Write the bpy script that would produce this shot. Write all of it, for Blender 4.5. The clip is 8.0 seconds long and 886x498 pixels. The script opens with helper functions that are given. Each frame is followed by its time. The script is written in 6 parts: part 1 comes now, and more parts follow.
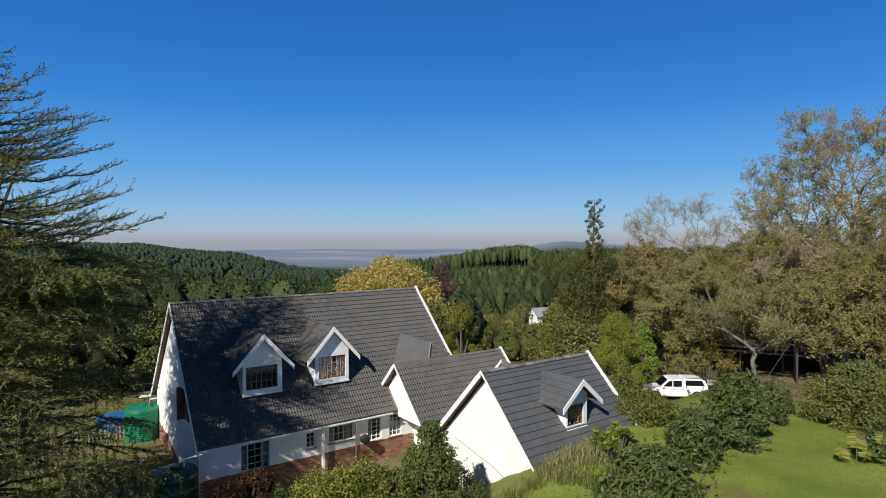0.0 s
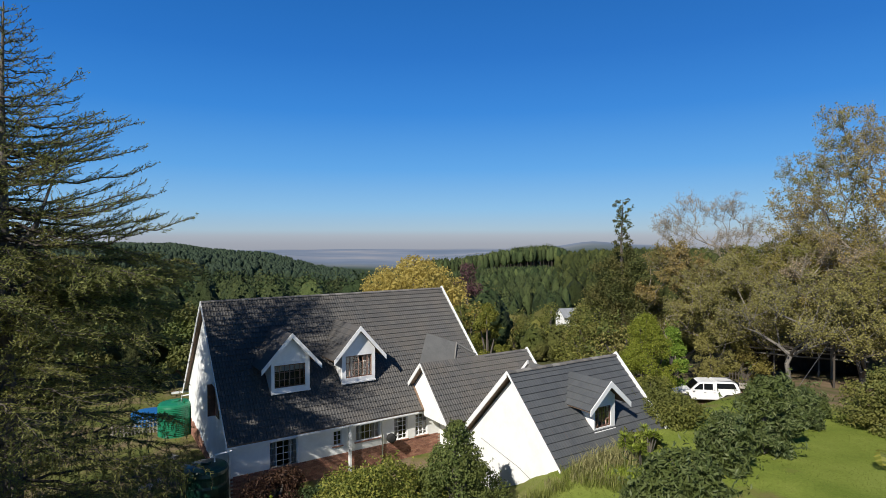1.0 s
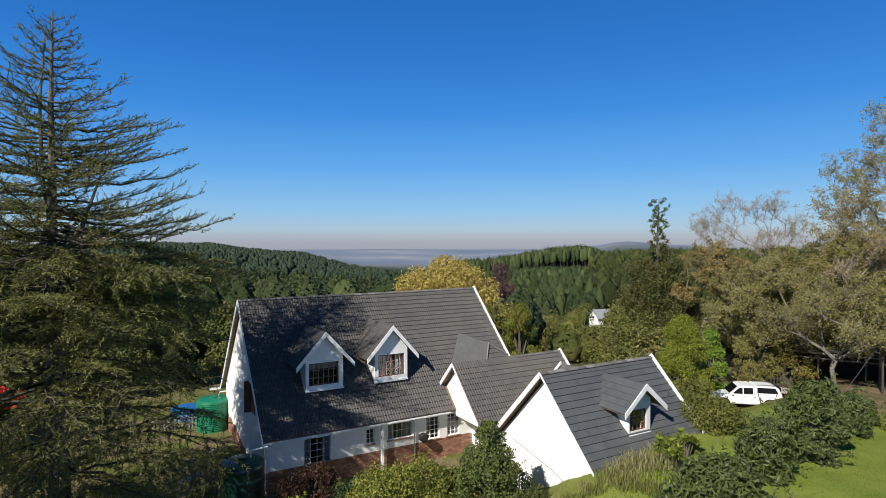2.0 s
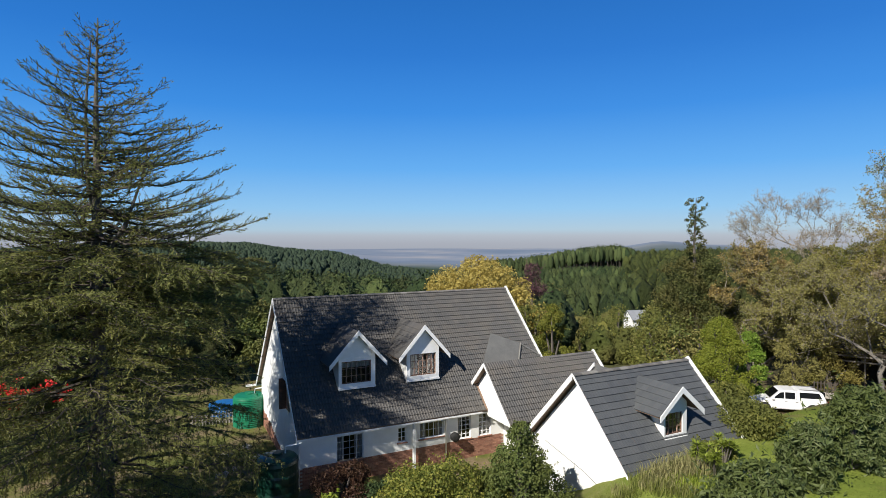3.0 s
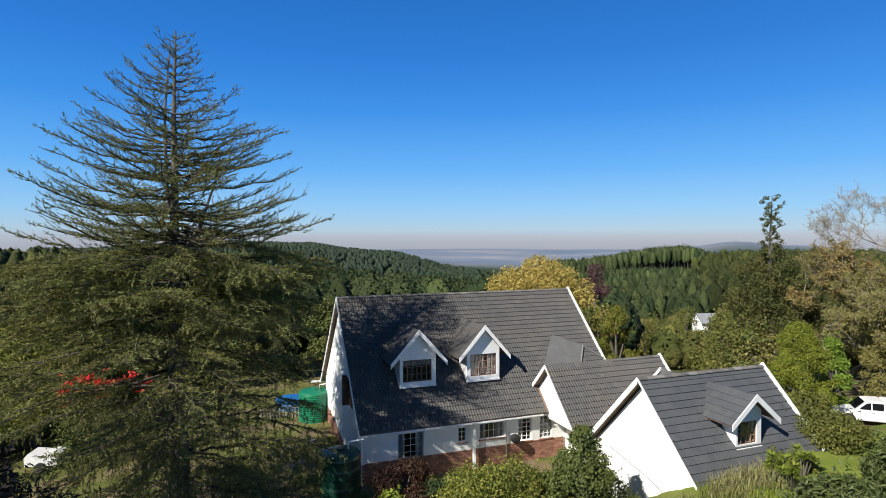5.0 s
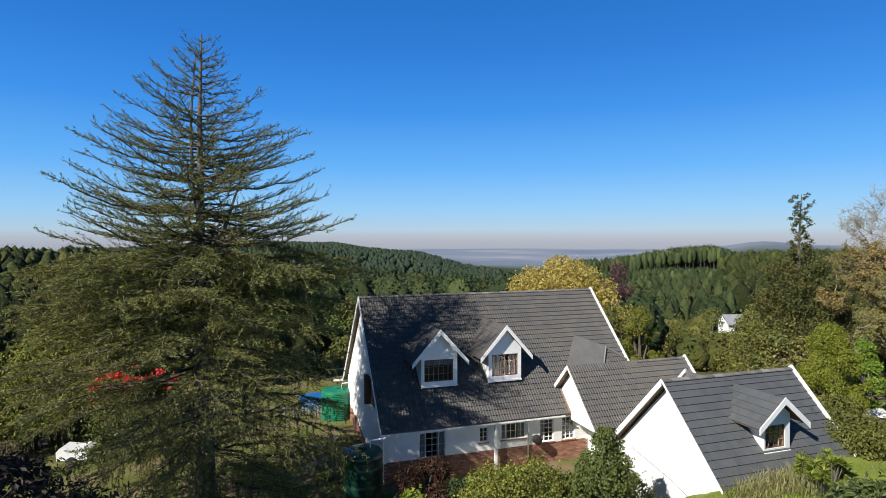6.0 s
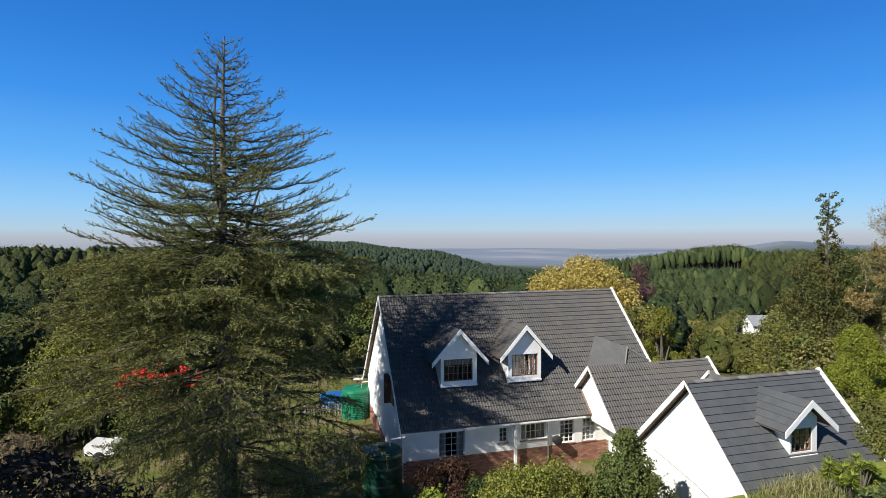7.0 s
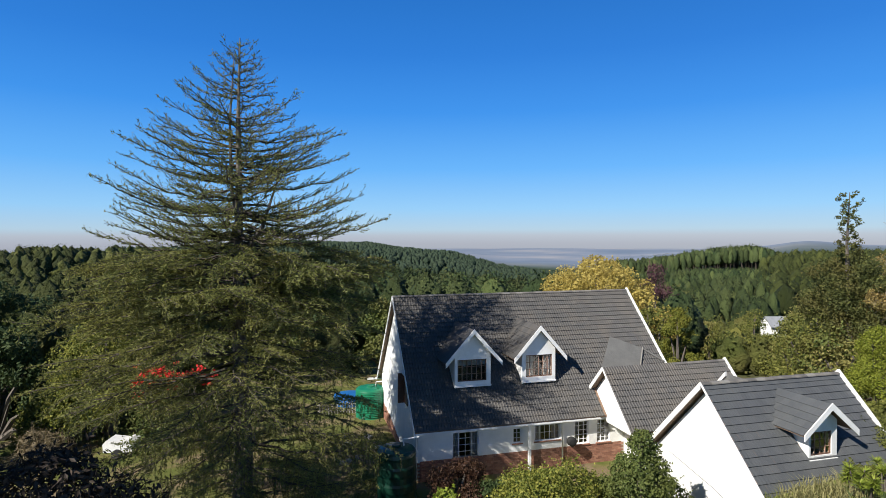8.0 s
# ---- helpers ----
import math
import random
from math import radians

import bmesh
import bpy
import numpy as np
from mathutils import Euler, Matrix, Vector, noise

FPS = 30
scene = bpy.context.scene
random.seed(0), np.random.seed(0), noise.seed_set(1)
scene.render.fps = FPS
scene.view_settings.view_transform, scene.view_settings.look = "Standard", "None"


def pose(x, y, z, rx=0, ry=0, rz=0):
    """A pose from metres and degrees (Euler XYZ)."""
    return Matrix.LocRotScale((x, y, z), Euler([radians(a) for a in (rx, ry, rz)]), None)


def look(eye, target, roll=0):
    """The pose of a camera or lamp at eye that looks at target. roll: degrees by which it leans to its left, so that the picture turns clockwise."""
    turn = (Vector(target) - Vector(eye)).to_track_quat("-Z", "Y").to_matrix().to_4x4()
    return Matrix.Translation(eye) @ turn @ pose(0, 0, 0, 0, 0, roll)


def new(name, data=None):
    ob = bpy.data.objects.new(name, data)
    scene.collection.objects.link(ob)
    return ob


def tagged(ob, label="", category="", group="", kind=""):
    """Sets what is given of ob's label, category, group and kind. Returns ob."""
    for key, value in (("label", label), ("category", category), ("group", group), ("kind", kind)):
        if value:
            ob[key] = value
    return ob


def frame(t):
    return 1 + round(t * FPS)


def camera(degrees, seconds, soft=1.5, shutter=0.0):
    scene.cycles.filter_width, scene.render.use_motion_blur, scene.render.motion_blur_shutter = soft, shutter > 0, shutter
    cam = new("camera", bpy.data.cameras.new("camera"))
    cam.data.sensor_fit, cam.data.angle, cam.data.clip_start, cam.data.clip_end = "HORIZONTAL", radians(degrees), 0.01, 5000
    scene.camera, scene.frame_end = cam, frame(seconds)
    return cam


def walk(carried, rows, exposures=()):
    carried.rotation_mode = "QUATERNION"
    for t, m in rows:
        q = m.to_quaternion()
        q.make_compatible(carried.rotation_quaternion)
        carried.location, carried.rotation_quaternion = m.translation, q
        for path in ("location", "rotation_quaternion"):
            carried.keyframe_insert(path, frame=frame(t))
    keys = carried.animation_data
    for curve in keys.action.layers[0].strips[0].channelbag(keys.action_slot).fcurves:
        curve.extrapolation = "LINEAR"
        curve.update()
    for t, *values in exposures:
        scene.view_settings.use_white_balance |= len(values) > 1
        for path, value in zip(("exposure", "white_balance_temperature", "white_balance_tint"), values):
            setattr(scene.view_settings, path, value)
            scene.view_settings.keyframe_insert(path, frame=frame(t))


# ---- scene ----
cam = camera(75.3, 8.0, soft=0.85)
EYE = 12.0
PATH = [  # seconds, yaw, pitch, roll
    (0.0, 0.00, -1.11, 0.13), (0.5, 1.23, -1.09, 0.14), (1.0, 2.60, -1.10, 0.13), (1.5, 4.17, -1.11, 0.13),
    (2.0, 5.81, -1.10, 0.11), (3.5, 10.54, -1.13, 0.09), (4.0, 12.12, -1.12, 0.09), (4.5, 13.68, -1.11, 0.10),
    (6.0, 17.15, -1.11, 0.13), (6.5, 18.17, -1.14, 0.14), (7.0, 19.10, -1.15, 0.14), (7.5, 19.86, -1.14, 0.14),
    (8.0, 20.48, -1.13, 0.15)]
walk(cam, [(t, pose(0, 0, EYE, 90 + p, r, y)) for t, y, p, r in PATH], [(0.0, 0.28), (2.0, 0.40), (4.5, 0.55), (6.5, 0.60), (8.0, 0.62)])

# ---- light ----
SUN_AZ, SUN_EL = 209.0, 37.0          # bearing clockwise from +y, height
world = bpy.data.worlds.new("sky")
scene.world = world
world.use_nodes = True
wn, wl = world.node_tree.nodes, world.node_tree.links
wn.clear()
w_out = wn.new("ShaderNodeOutputWorld")
w_bg = wn.new("ShaderNodeBackground")
w_sky = wn.new("ShaderNodeTexSky")
w_sky.sky_type = "NISHITA"
w_sky.sun_disc = False
w_sky.sun_elevation, w_sky.sun_rotation = radians(SUN_EL), radians(SUN_AZ)
w_sky.altitude, w_sky.air_density, w_sky.dust_density, w_sky.ozone_density = 1200, 1.0, 0.5, 3.0
w_bg.inputs["Strength"].default_value = 0.10
# clear deep blue above, a pale hazy layer all round the horizon
w_tc = wn.new("ShaderNodeTexCoord")
w_sep = wn.new("ShaderNodeSeparateXYZ")
w_map = wn.new("ShaderNodeMapRange")
w_map.inputs["From Min"].default_value, w_map.inputs["From Max"].default_value = -0.05, 0.60
w_rmp = wn.new("ShaderNodeValToRGB")
SKY = [(-0.03, (0.26, 0.29, 0.36)), (-0.010, (0.30, 0.325, 0.40)), (0.004, (0.338, 0.388, 0.475)), (0.014, (0.33, 0.47, 0.60)), (0.05, (0.22, 0.46, 0.73)),
       (0.118, (0.092, 0.345, 0.75)), (0.211, (0.028, 0.225, 0.665)), (0.30, (0.013, 0.160, 0.555)), (0.38, (0.009, 0.132, 0.475)), (0.52, (0.006, 0.045, 0.15))]
while len(w_rmp.color_ramp.elements) < len(SKY):
    w_rmp.color_ramp.elements.new(0.5)
for el_, (h_, c_) in zip(w_rmp.color_ramp.elements, SKY):
    el_.position, el_.color = (h_ + 0.05) / 0.65, (*c_, 1)
w_gain = wn.new("ShaderNodeVectorMath")
w_gain.operation = "SCALE"
w_gain.inputs["Scale"].default_value = 8.4
w_mix = wn.new("ShaderNodeMix")
w_mix.data_type = "RGBA"
w_mix.inputs["Factor"].default_value = 0.92
wl.new(w_tc.outputs["Generated"], w_sep.inputs[0])
wl.new(w_sep.outputs["Z"], w_map.inputs[0])
wl.new(w_map.outputs[0], w_rmp.inputs[0])
wl.new(w_rmp.outputs[0], w_gain.inputs[0])
wl.new(w_sky.outputs[0], w_mix.inputs["A"])
wl.new(w_gain.outputs[0], w_mix.inputs["B"])
wl.new(w_mix.outputs["Result"], w_bg.inputs["Color"])
wl.new(w_bg.outputs[0], w_out.inputs["Surface"])

sun = new("sun", bpy.data.lights.new("sun", "SUN"))
sun.data.energy, sun.data.angle, sun.data.color = 5.0, radians(0.53), (1.0, 0.95, 0.86)
a = radians(SUN_AZ)
e = radians(SUN_EL)
sun.matrix_world = look((0, 0, 0), (-math.sin(a) * math.cos(e), -math.cos(a) * math.cos(e), -math.sin(e)))
sun.location = (0, -30, 60)


# ---- materials ----
def nodes_of(name):
    m = bpy.data.materials.new(name)
    m.use_nodes = True
    nt = m.node_tree
    return m, nt.nodes, nt.links, nt.nodes["Principled BSDF"]


def ramp(n, stops):
    r = n.new("ShaderNodeValToRGB")
    els = r.color_ramp.elements
    while len(els) < len(stops):
        els.new(0.5)
    for el, (at_, c) in zip(els, stops):
        el.position, el.color = at_, (*c, 1)
    return r


def noise_tex(n, l, scale, detail=4, rough=0.6, coord="Object", stretch=None):
    tc = n.new("ShaderNodeTexCoord")
    t = n.new("ShaderNodeTexNoise")
    t.inputs["Scale"].default_value, t.inputs["Detail"].default_value = scale, detail
    t.inputs["Roughness"].default_value = rough
    src = tc.outputs[coord]
    if stretch:
        mp = n.new("ShaderNodeMapping")
        mp.inputs["Scale"].default_value = stretch
        l.new(src, mp.inputs[0])
        src = mp.outputs[0]
    l.new(src, t.inputs["Vector"])
    return t


def mix(n, l, fac, c1, c2, mode="MIX"):
    m = n.new("ShaderNodeMix")
    m.data_type, m.blend_type = "RGBA", mode
    for sock, v in ((m.inputs["Factor"], fac), (m.inputs["A"], c1), (m.inputs["B"], c2)):
        if isinstance(v, (int, float)):
            sock.default_value = v
        elif isinstance(v, tuple):
            sock.default_value = (*v, 1)
        else:
            l.new(v, sock)
    return m.outputs["Result"]


def surface(name, dark, light, scale=3.0, fine=40.0, rough=0.7, bump=0.2, metal=0.0, stain=None, stretch=None, coord="Object"):
    """Two-scale mottled surface, with an optional stain colour."""
    m, n, l, b = nodes_of(name)
    big = noise_tex(n, l, scale, 5, 0.65, coord, stretch)
    small = noise_tex(n, l, fine, 3, 0.6, coord)
    r = ramp(n, [(0.3, dark), (0.7, light)])
    l.new(big.outputs[0], r.inputs[0])
    c = mix(n, l, 0.35, r.outputs[0], small.outputs[0], "SOFT_LIGHT")
    if stain:
        st = noise_tex(n, l, scale * 0.4, 6, 0.7, coord, stretch)
        sr = ramp(n, [(0.55, (0, 0, 0)), (0.72, (1, 1, 1))])
        l.new(st.outputs[0], sr.inputs[0])
        c = mix(n, l, sr.outputs[0], c, stain)
    l.new(c, b.inputs["Base Color"])
    b.inputs["Roughness"].default_value, b.inputs["Metallic"].default_value = rough, metal
    if bump:
        bp = n.new("ShaderNodeBump")
        bp.inputs["Strength"].default_value, bp.inputs["Distance"].default_value = bump, 0.02
        l.new(small.outputs[0], bp.inputs["Height"])
        l.new(bp.outputs[0], b.inputs["Normal"])
    return m


def piece_mat(name, cols, rough=0.75, by_object=True, lichen=None, scale=1.2):
    """Colour varied from piece to piece, with a streaked wear on top."""
    m, n, l, b = nodes_of(name)
    r = ramp(n, cols)
    if by_object:
        src = n.new("ShaderNodeObjectInfo").outputs["Random"]
    else:
        src = n.new("ShaderNodeNewGeometry").outputs["Random Per Island"]
    l.new(src, r.inputs[0])
    geo = n.new("ShaderNodeNewGeometry")
    t = n.new("ShaderNodeTexNoise")
    t.inputs["Scale"].default_value, t.inputs["Detail"].default_value = scale, 6
    t.inputs["Roughness"].default_value = 0.7
    l.new(geo.outputs["Position"], t.inputs["Vector"])
    c = r.outputs[0]
    if lichen:
        lr = ramp(n, [(0.45, (0, 0, 0)), (0.75, (1, 1, 1))])
        l.new(t.outputs[0], lr.inputs[0])
        c = mix(n, l, lr.outputs[0], c, lichen)
    t2 = n.new("ShaderNodeTexNoise")
    t2.inputs["Scale"].default_value, t2.inputs["Detail"].default_value = 28, 4
    l.new(geo.outputs["Position"], t2.inputs["Vector"])
    c = mix(n, l, 0.4, c, t2.outputs[0], "SOFT_LIGHT")
    l.new(c, b.inputs["Base Color"])
    b.inputs["Roughness"].default_value = rough
    bp = n.new("ShaderNodeBump")
    bp.inputs["Strength"].default_value, bp.inputs["Distance"].default_value = 0.3, 0.01
    l.new(t2.outputs[0], bp.inputs["Height"])
    l.new(bp.outputs[0], b.inputs["Normal"])
    return m


def leaf_mat(name, stops, rough=0.6, glow=0.35, patch=None, patch_scale=0.5, tone=False):
    """Foliage: colour by leaf, patches across the crown, some light through the leaf."""
    m, n, l, b = nodes_of(name)
    g = n.new("ShaderNodeNewGeometry")
    r = ramp(n, stops)
    l.new(g.outputs["Random Per Island"], r.inputs[0])
    c = r.outputs[0]
    t = n.new("ShaderNodeTexNoise")
    t.inputs["Scale"].default_value, t.inputs["Detail"].default_value = patch_scale, 3
    l.new(g.outputs["Position"], t.inputs["Vector"])
    if patch:
        pr = ramp(n, [(0.42, (0, 0, 0)), (0.62, (1, 1, 1))])
        l.new(t.outputs[0], pr.inputs[0])
        c = mix(n, l, pr.outputs[0], c, patch)
    if tone:  # a tone of its own for every tree of a wood
        at_ = n.new("ShaderNodeAttribute")
        at_.attribute_name = "tone"
        tr_ = ramp(n, [(0.0, (0.50, 0.56, 0.50)), (0.5, (0.95, 0.95, 0.95)), (1.0, (1.55, 1.45, 1.25))])
        l.new(at_.outputs["Fac"], tr_.inputs[0])
        c = mix(n, l, 1.0, c, tr_.outputs[0], "MULTIPLY")
    l.new(c, b.inputs["Base Color"])
    b.inputs["Roughness"].default_value = rough
    b.inputs["Specular IOR Level"].default_value = 0.25
    tr = n.new("ShaderNodeBsdfTranslucent")
    l.new(c, tr.inputs["Color"])
    ms = n.new("ShaderNodeMixShader")
    ms.inputs[0].default_value = glow
    l.new(b.outputs[0], ms.inputs[1])
    l.new(tr.outputs[0], ms.inputs[2])
    l.new(ms.outputs[0], n["Material Output"].inputs["Surface"])
    return m


def plain(name, c, rough=0.5, metal=0.0, spec=0.5):
    m, n, l, b = nodes_of(name)
    t = noise_tex(n, l, 6, 5)
    r = ramp(n, [(0.3, tuple(x * 0.86 for x in c)), (0.7, c)])
    l.new(t.outputs[0], r.inputs[0])
    l.new(r.outputs[0], b.inputs["Base Color"])
    b.inputs["Roughness"].default_value, b.inputs["Metallic"].default_value = rough, metal
    b.inputs["Specular IOR Level"].default_value = spec
    return m


M_PLASTER = surface("white_plaster", (0.72, 0.72, 0.70), (0.82, 0.82, 0.80), 1.2, 60, 0.85, 0.25, stain=(0.68, 0.675, 0.65))
M_WHITE = surface("white_paint", (0.70, 0.70, 0.69), (0.82, 0.82, 0.81), 2.5, 50, 0.5, 0.1)
TILE_COLS = [(0.0, (0.064, 0.062, 0.061)), (0.4, (0.071, 0.069, 0.067)), (0.85, (0.078, 0.075, 0.072)), (1.0, (0.096, 0.090, 0.084))]
M_TILE = piece_mat("dark_concrete_tile", TILE_COLS, 0.62, False, (0.105, 0.092, 0.078), 0.7)
M_TILE2 = piece_mat("slate_grey_tile", [(0.0, (0.066, 0.070, 0.075)), (0.5, (0.073, 0.078, 0.083)), (1.0, (0.084, 0.088, 0.092))], 0.6, True, (0.095, 0.098, 0.098), 0.8)
M_TILE2J = piece_mat("slate_grey_tile_joined", [(0.0, (0.066, 0.070, 0.075)), (0.5, (0.073, 0.078, 0.083)), (1.0, (0.084, 0.088, 0.092))], 0.6, False, (0.095, 0.098, 0.098), 0.8)
M_CAP = piece_mat("weathered_ridge_cap", [(0.0, (0.09, 0.085, 0.08)), (0.6, (0.14, 0.13, 0.12)), (1.0, (0.24, 0.23, 0.21))], 0.8, True, (0.22, 0.20, 0.17), 2.0)
M_FELT = surface("grey_bitumen_sheet", (0.11, 0.11, 0.105), (0.15, 0.148, 0.14), 1.5, 30, 0.85, 0.3, stain=(0.085, 0.085, 0.08))
M_BRICK = piece_mat("red_brick", [(0.0, (0.18, 0.08, 0.055)), (0.5, (0.27, 0.125, 0.085)), (1.0, (0.36, 0.19, 0.125))], 0.85, False, (0.25, 0.13, 0.09), 2.5)
M_MORTAR = surface("mortar", (0.30, 0.26, 0.22), (0.40, 0.36, 0.31), 5, 60, 0.95, 0.3)
M_WOOD = surface("brown_window_wood", (0.09, 0.045, 0.03), (0.16, 0.08, 0.05), 6, 60, 0.55, 0.2)
M_BARS = surface("faded_brown_paint", (0.20, 0.12, 0.09), (0.34, 0.22, 0.17), 6, 60, 0.5, 0.1)
M_REDCLOTH = surface("dull_red_curtain", (0.16, 0.035, 0.03), (0.30, 0.07, 0.06), 8, 30, 0.9, 0.2, stretch=(12, 12, 0.4))
M_SOFFIT = surface("brown_soffit", (0.16, 0.10, 0.07), (0.24, 0.16, 0.11), 4, 40, 0.8, 0.2)
M_CURTAIN = surface("pale_curtain", (0.50, 0.49, 0.48), (0.68, 0.67, 0.65), 8, 30, 0.9, 0.2, stretch=(12, 12, 0.4))
M_ROOM = surface("unlit_room_dark", (0.03, 0.024, 0.02), (0.06, 0.05, 0.042), 1, 8, 0.9, 0)
M_BARK = surface("grey_bark", (0.06, 0.05, 0.042), (0.15, 0.13, 0.11), 3, 25, 0.9, 0.6, stretch=(3, 3, 0.6))
M_DARKBARK = surface("dark_cedar_bark", (0.035, 0.028, 0.022), (0.09, 0.075, 0.06), 3, 25, 0.9, 0.6, stretch=(3, 3, 0.6))
M_PALEBARK = surface("pale_bark", (0.15, 0.13, 0.10), (0.32, 0.28, 0.225), 2, 20, 0.9, 0.5, stretch=(2, 2, 0.6))
M_GREYLIMB = surface("pale_grey_bark", (0.09, 0.082, 0.07), (0.22, 0.20, 0.17), 2, 20, 0.9, 0.5, stretch=(2, 2, 0.6))
M_TANK = surface("green_plastic", (0.007, 0.13, 0.065), (0.010, 0.18, 0.09), 2, 30, 0.4, 0.05, stain=(0.03, 0.17, 0.10))
M_TANKDARK = surface("dark_green_plastic", (0.004, 0.026, 0.017), (0.007, 0.042, 0.027), 2, 30, 0.35, 0.05, stain=(0.012, 0.05, 0.035))
M_BLUE = surface("blue_tarpaulin", (0.01, 0.10, 0.30), (0.02, 0.16, 0.42), 2, 20, 0.5, 0.3)
M_CARWHITE = plain("white_car_paint", (0.82, 0.82, 0.82), 0.25)
M_DARKGLASS = plain("tinted_glass", (0.01, 0.012, 0.014), 0.06, 0, 0.6)
M_TYRE = plain("black_rubber", (0.02, 0.02, 0.02), 0.85)
M_STEEL = plain("grey_metal", (0.35, 0.35, 0.36), 0.4, 0.8)
M_POLE = surface("weathered_pole", (0.16, 0.14, 0.12), (0.28, 0.25, 0.21), 3, 30, 0.85, 0.3, stretch=(6, 6, 0.5))
M_SHED = surface("dark_shed_board", (0.035, 0.028, 0.022), (0.08, 0.065, 0.05), 3, 30, 0.9, 0.3)
M_STONE = surface("pale_stone", (0.25, 0.23, 0.2), (0.42, 0.39, 0.34), 3, 30, 0.9, 0.5)
M_SHEETROOF = surface("pale_sheet_roof", (0.20, 0.21, 0.225), (0.28, 0.29, 0.305), 1, 12, 0.5, 0.1)

m, n, l, b = nodes_of("window_glass")
b.inputs["Base Color"].default_value = (1, 1, 1, 1)
b.inputs["Roughness"].default_value = 0.03
b.inputs["Transmission Weight"].default_value = 1.0
b.inputs["IOR"].default_value = 1.45
M_GLASS = m

G = lambda *c: [(i / (len(c) - 1), x) for i, x in enumerate(c)]
L_CEDAR = leaf_mat("cedar_needles", G((0.095, 0.112, 0.032), (0.168, 0.186, 0.054), (0.265, 0.275, 0.088)), 0.7, 0.4, (0.215, 0.215, 0.062), 0.35)
L_YELLOW = leaf_mat("golden_leaves", G((0.33, 0.255, 0.058), (0.45, 0.355, 0.092), (0.56, 0.45, 0.14)), 0.6, 0.35)
L_PURPLE = leaf_mat("purple_leaves", G((0.060, 0.028, 0.034), (0.105, 0.05, 0.058), (0.155, 0.08, 0.085)), 0.6, 0.3)
L_YGREEN = leaf_mat("yellow_green_leaves", G((0.10, 0.115, 0.018), (0.175, 0.185, 0.03), (0.27, 0.255, 0.05)), 0.6, 0.35)
L_BRIGHT = leaf_mat("bright_green_leaves", G((0.085, 0.145, 0.017), (0.154, 0.246, 0.029), (0.246, 0.334, 0.058)), 0.6, 0.35)
L_LIME = leaf_mat("lime_leaves", G((0.154, 0.203, 0.022), (0.231, 0.290, 0.036), (0.323, 0.362, 0.072)), 0.6, 0.35)
L_TIPPED = leaf_mat("yellow_tipped_leaves", G((0.095, 0.12, 0.022), (0.185, 0.205, 0.036), (0.34, 0.32, 0.07)), 0.6, 0.35)
L_OVAL = leaf_mat("clipped_tree_leaves", G((0.135, 0.165, 0.018), (0.205, 0.235, 0.026), (0.28, 0.30, 0.05)), 0.6, 0.35)
L_MID = leaf_mat("mid_green_leaves", G((0.054, 0.080, 0.020), (0.100, 0.131, 0.032), (0.169, 0.189, 0.051)), 0.6, 0.3, (0.154, 0.145, 0.043), 0.25)
L_OLIVE = leaf_mat("olive_leaves", G((0.140, 0.136, 0.042), (0.245, 0.228, 0.070), (0.37, 0.33, 0.12)), 0.65, 0.4, (0.275, 0.252, 0.08), 0.3)
L_AUTUMN = leaf_mat("autumn_leaves", G((0.220, 0.171, 0.050), (0.374, 0.286, 0.083), (0.528, 0.396, 0.143)), 0.65, 0.45, (0.264, 0.253, 0.066), 0.25)
L_GOLDOLIVE = leaf_mat("gold_olive_leaves", G((0.15, 0.135, 0.035), (0.25, 0.215, 0.055), (0.36, 0.295, 0.09)), 0.65, 0.4, (0.20, 0.20, 0.05), 0.3)
L_RUSTY = leaf_mat("rusty_olive_leaves", G((0.19, 0.145, 0.052), (0.31, 0.235, 0.082), (0.43, 0.315, 0.12)), 0.65, 0.4, (0.17, 0.165, 0.05), 0.35)
# brown-black leaves: the bush's deep shade put into their colour
L_SHADED = leaf_mat("shade_dark_leaves", G((0.026, 0.020, 0.015), (0.046, 0.034, 0.026), (0.075, 0.055, 0.04)), 0.7, 0.15)
L_BARE = leaf_mat("dry_pale_leaves", G((0.246, 0.189, 0.102), (0.400, 0.304, 0.174), (0.523, 0.406, 0.261)), 0.7, 0.4)
L_DARK = leaf_mat("dark_glossy_leaves", G((0.025, 0.046, 0.016), (0.048, 0.078, 0.026), (0.090, 0.124, 0.046)), 0.7, 0.2)
L_LIMEOL = leaf_mat("yellowish_shrub_leaves", G((0.09, 0.105, 0.022), (0.16, 0.17, 0.035), (0.25, 0.24, 0.06)), 0.65, 0.35, (0.13, 0.14, 0.035), 0.6)
L_WOOD = leaf_mat("mixed_wood_leaves", G((0.042, 0.063, 0.018), (0.075, 0.102, 0.026), (0.126, 0.146, 0.044)), 0.65, 0.3, (0.10, 0.105, 0.034), 0.2, tone=True)
L_VALLEY = leaf_mat("valley_leaves", G((0.101, 0.135, 0.034), (0.195, 0.229, 0.060), (0.321, 0.330, 0.094)), 0.65, 0.3, (0.254, 0.246, 0.075), 0.2, tone=True)
L_RAGGED = leaf_mat("ragged_conifer_leaves", G((0.045, 0.058, 0.018), (0.082, 0.096, 0.028), (0.15, 0.155, 0.048)), 0.65, 0.3, (0.11, 0.10, 0.03), 0.4)
L_RIDGE = leaf_mat("ridge_tree_leaves", G((0.036, 0.062, 0.023), (0.066, 0.100, 0.036), (0.112, 0.148, 0.052)), 0.7, 0.2, (0.09, 0.115, 0.04), 0.03, tone=True)
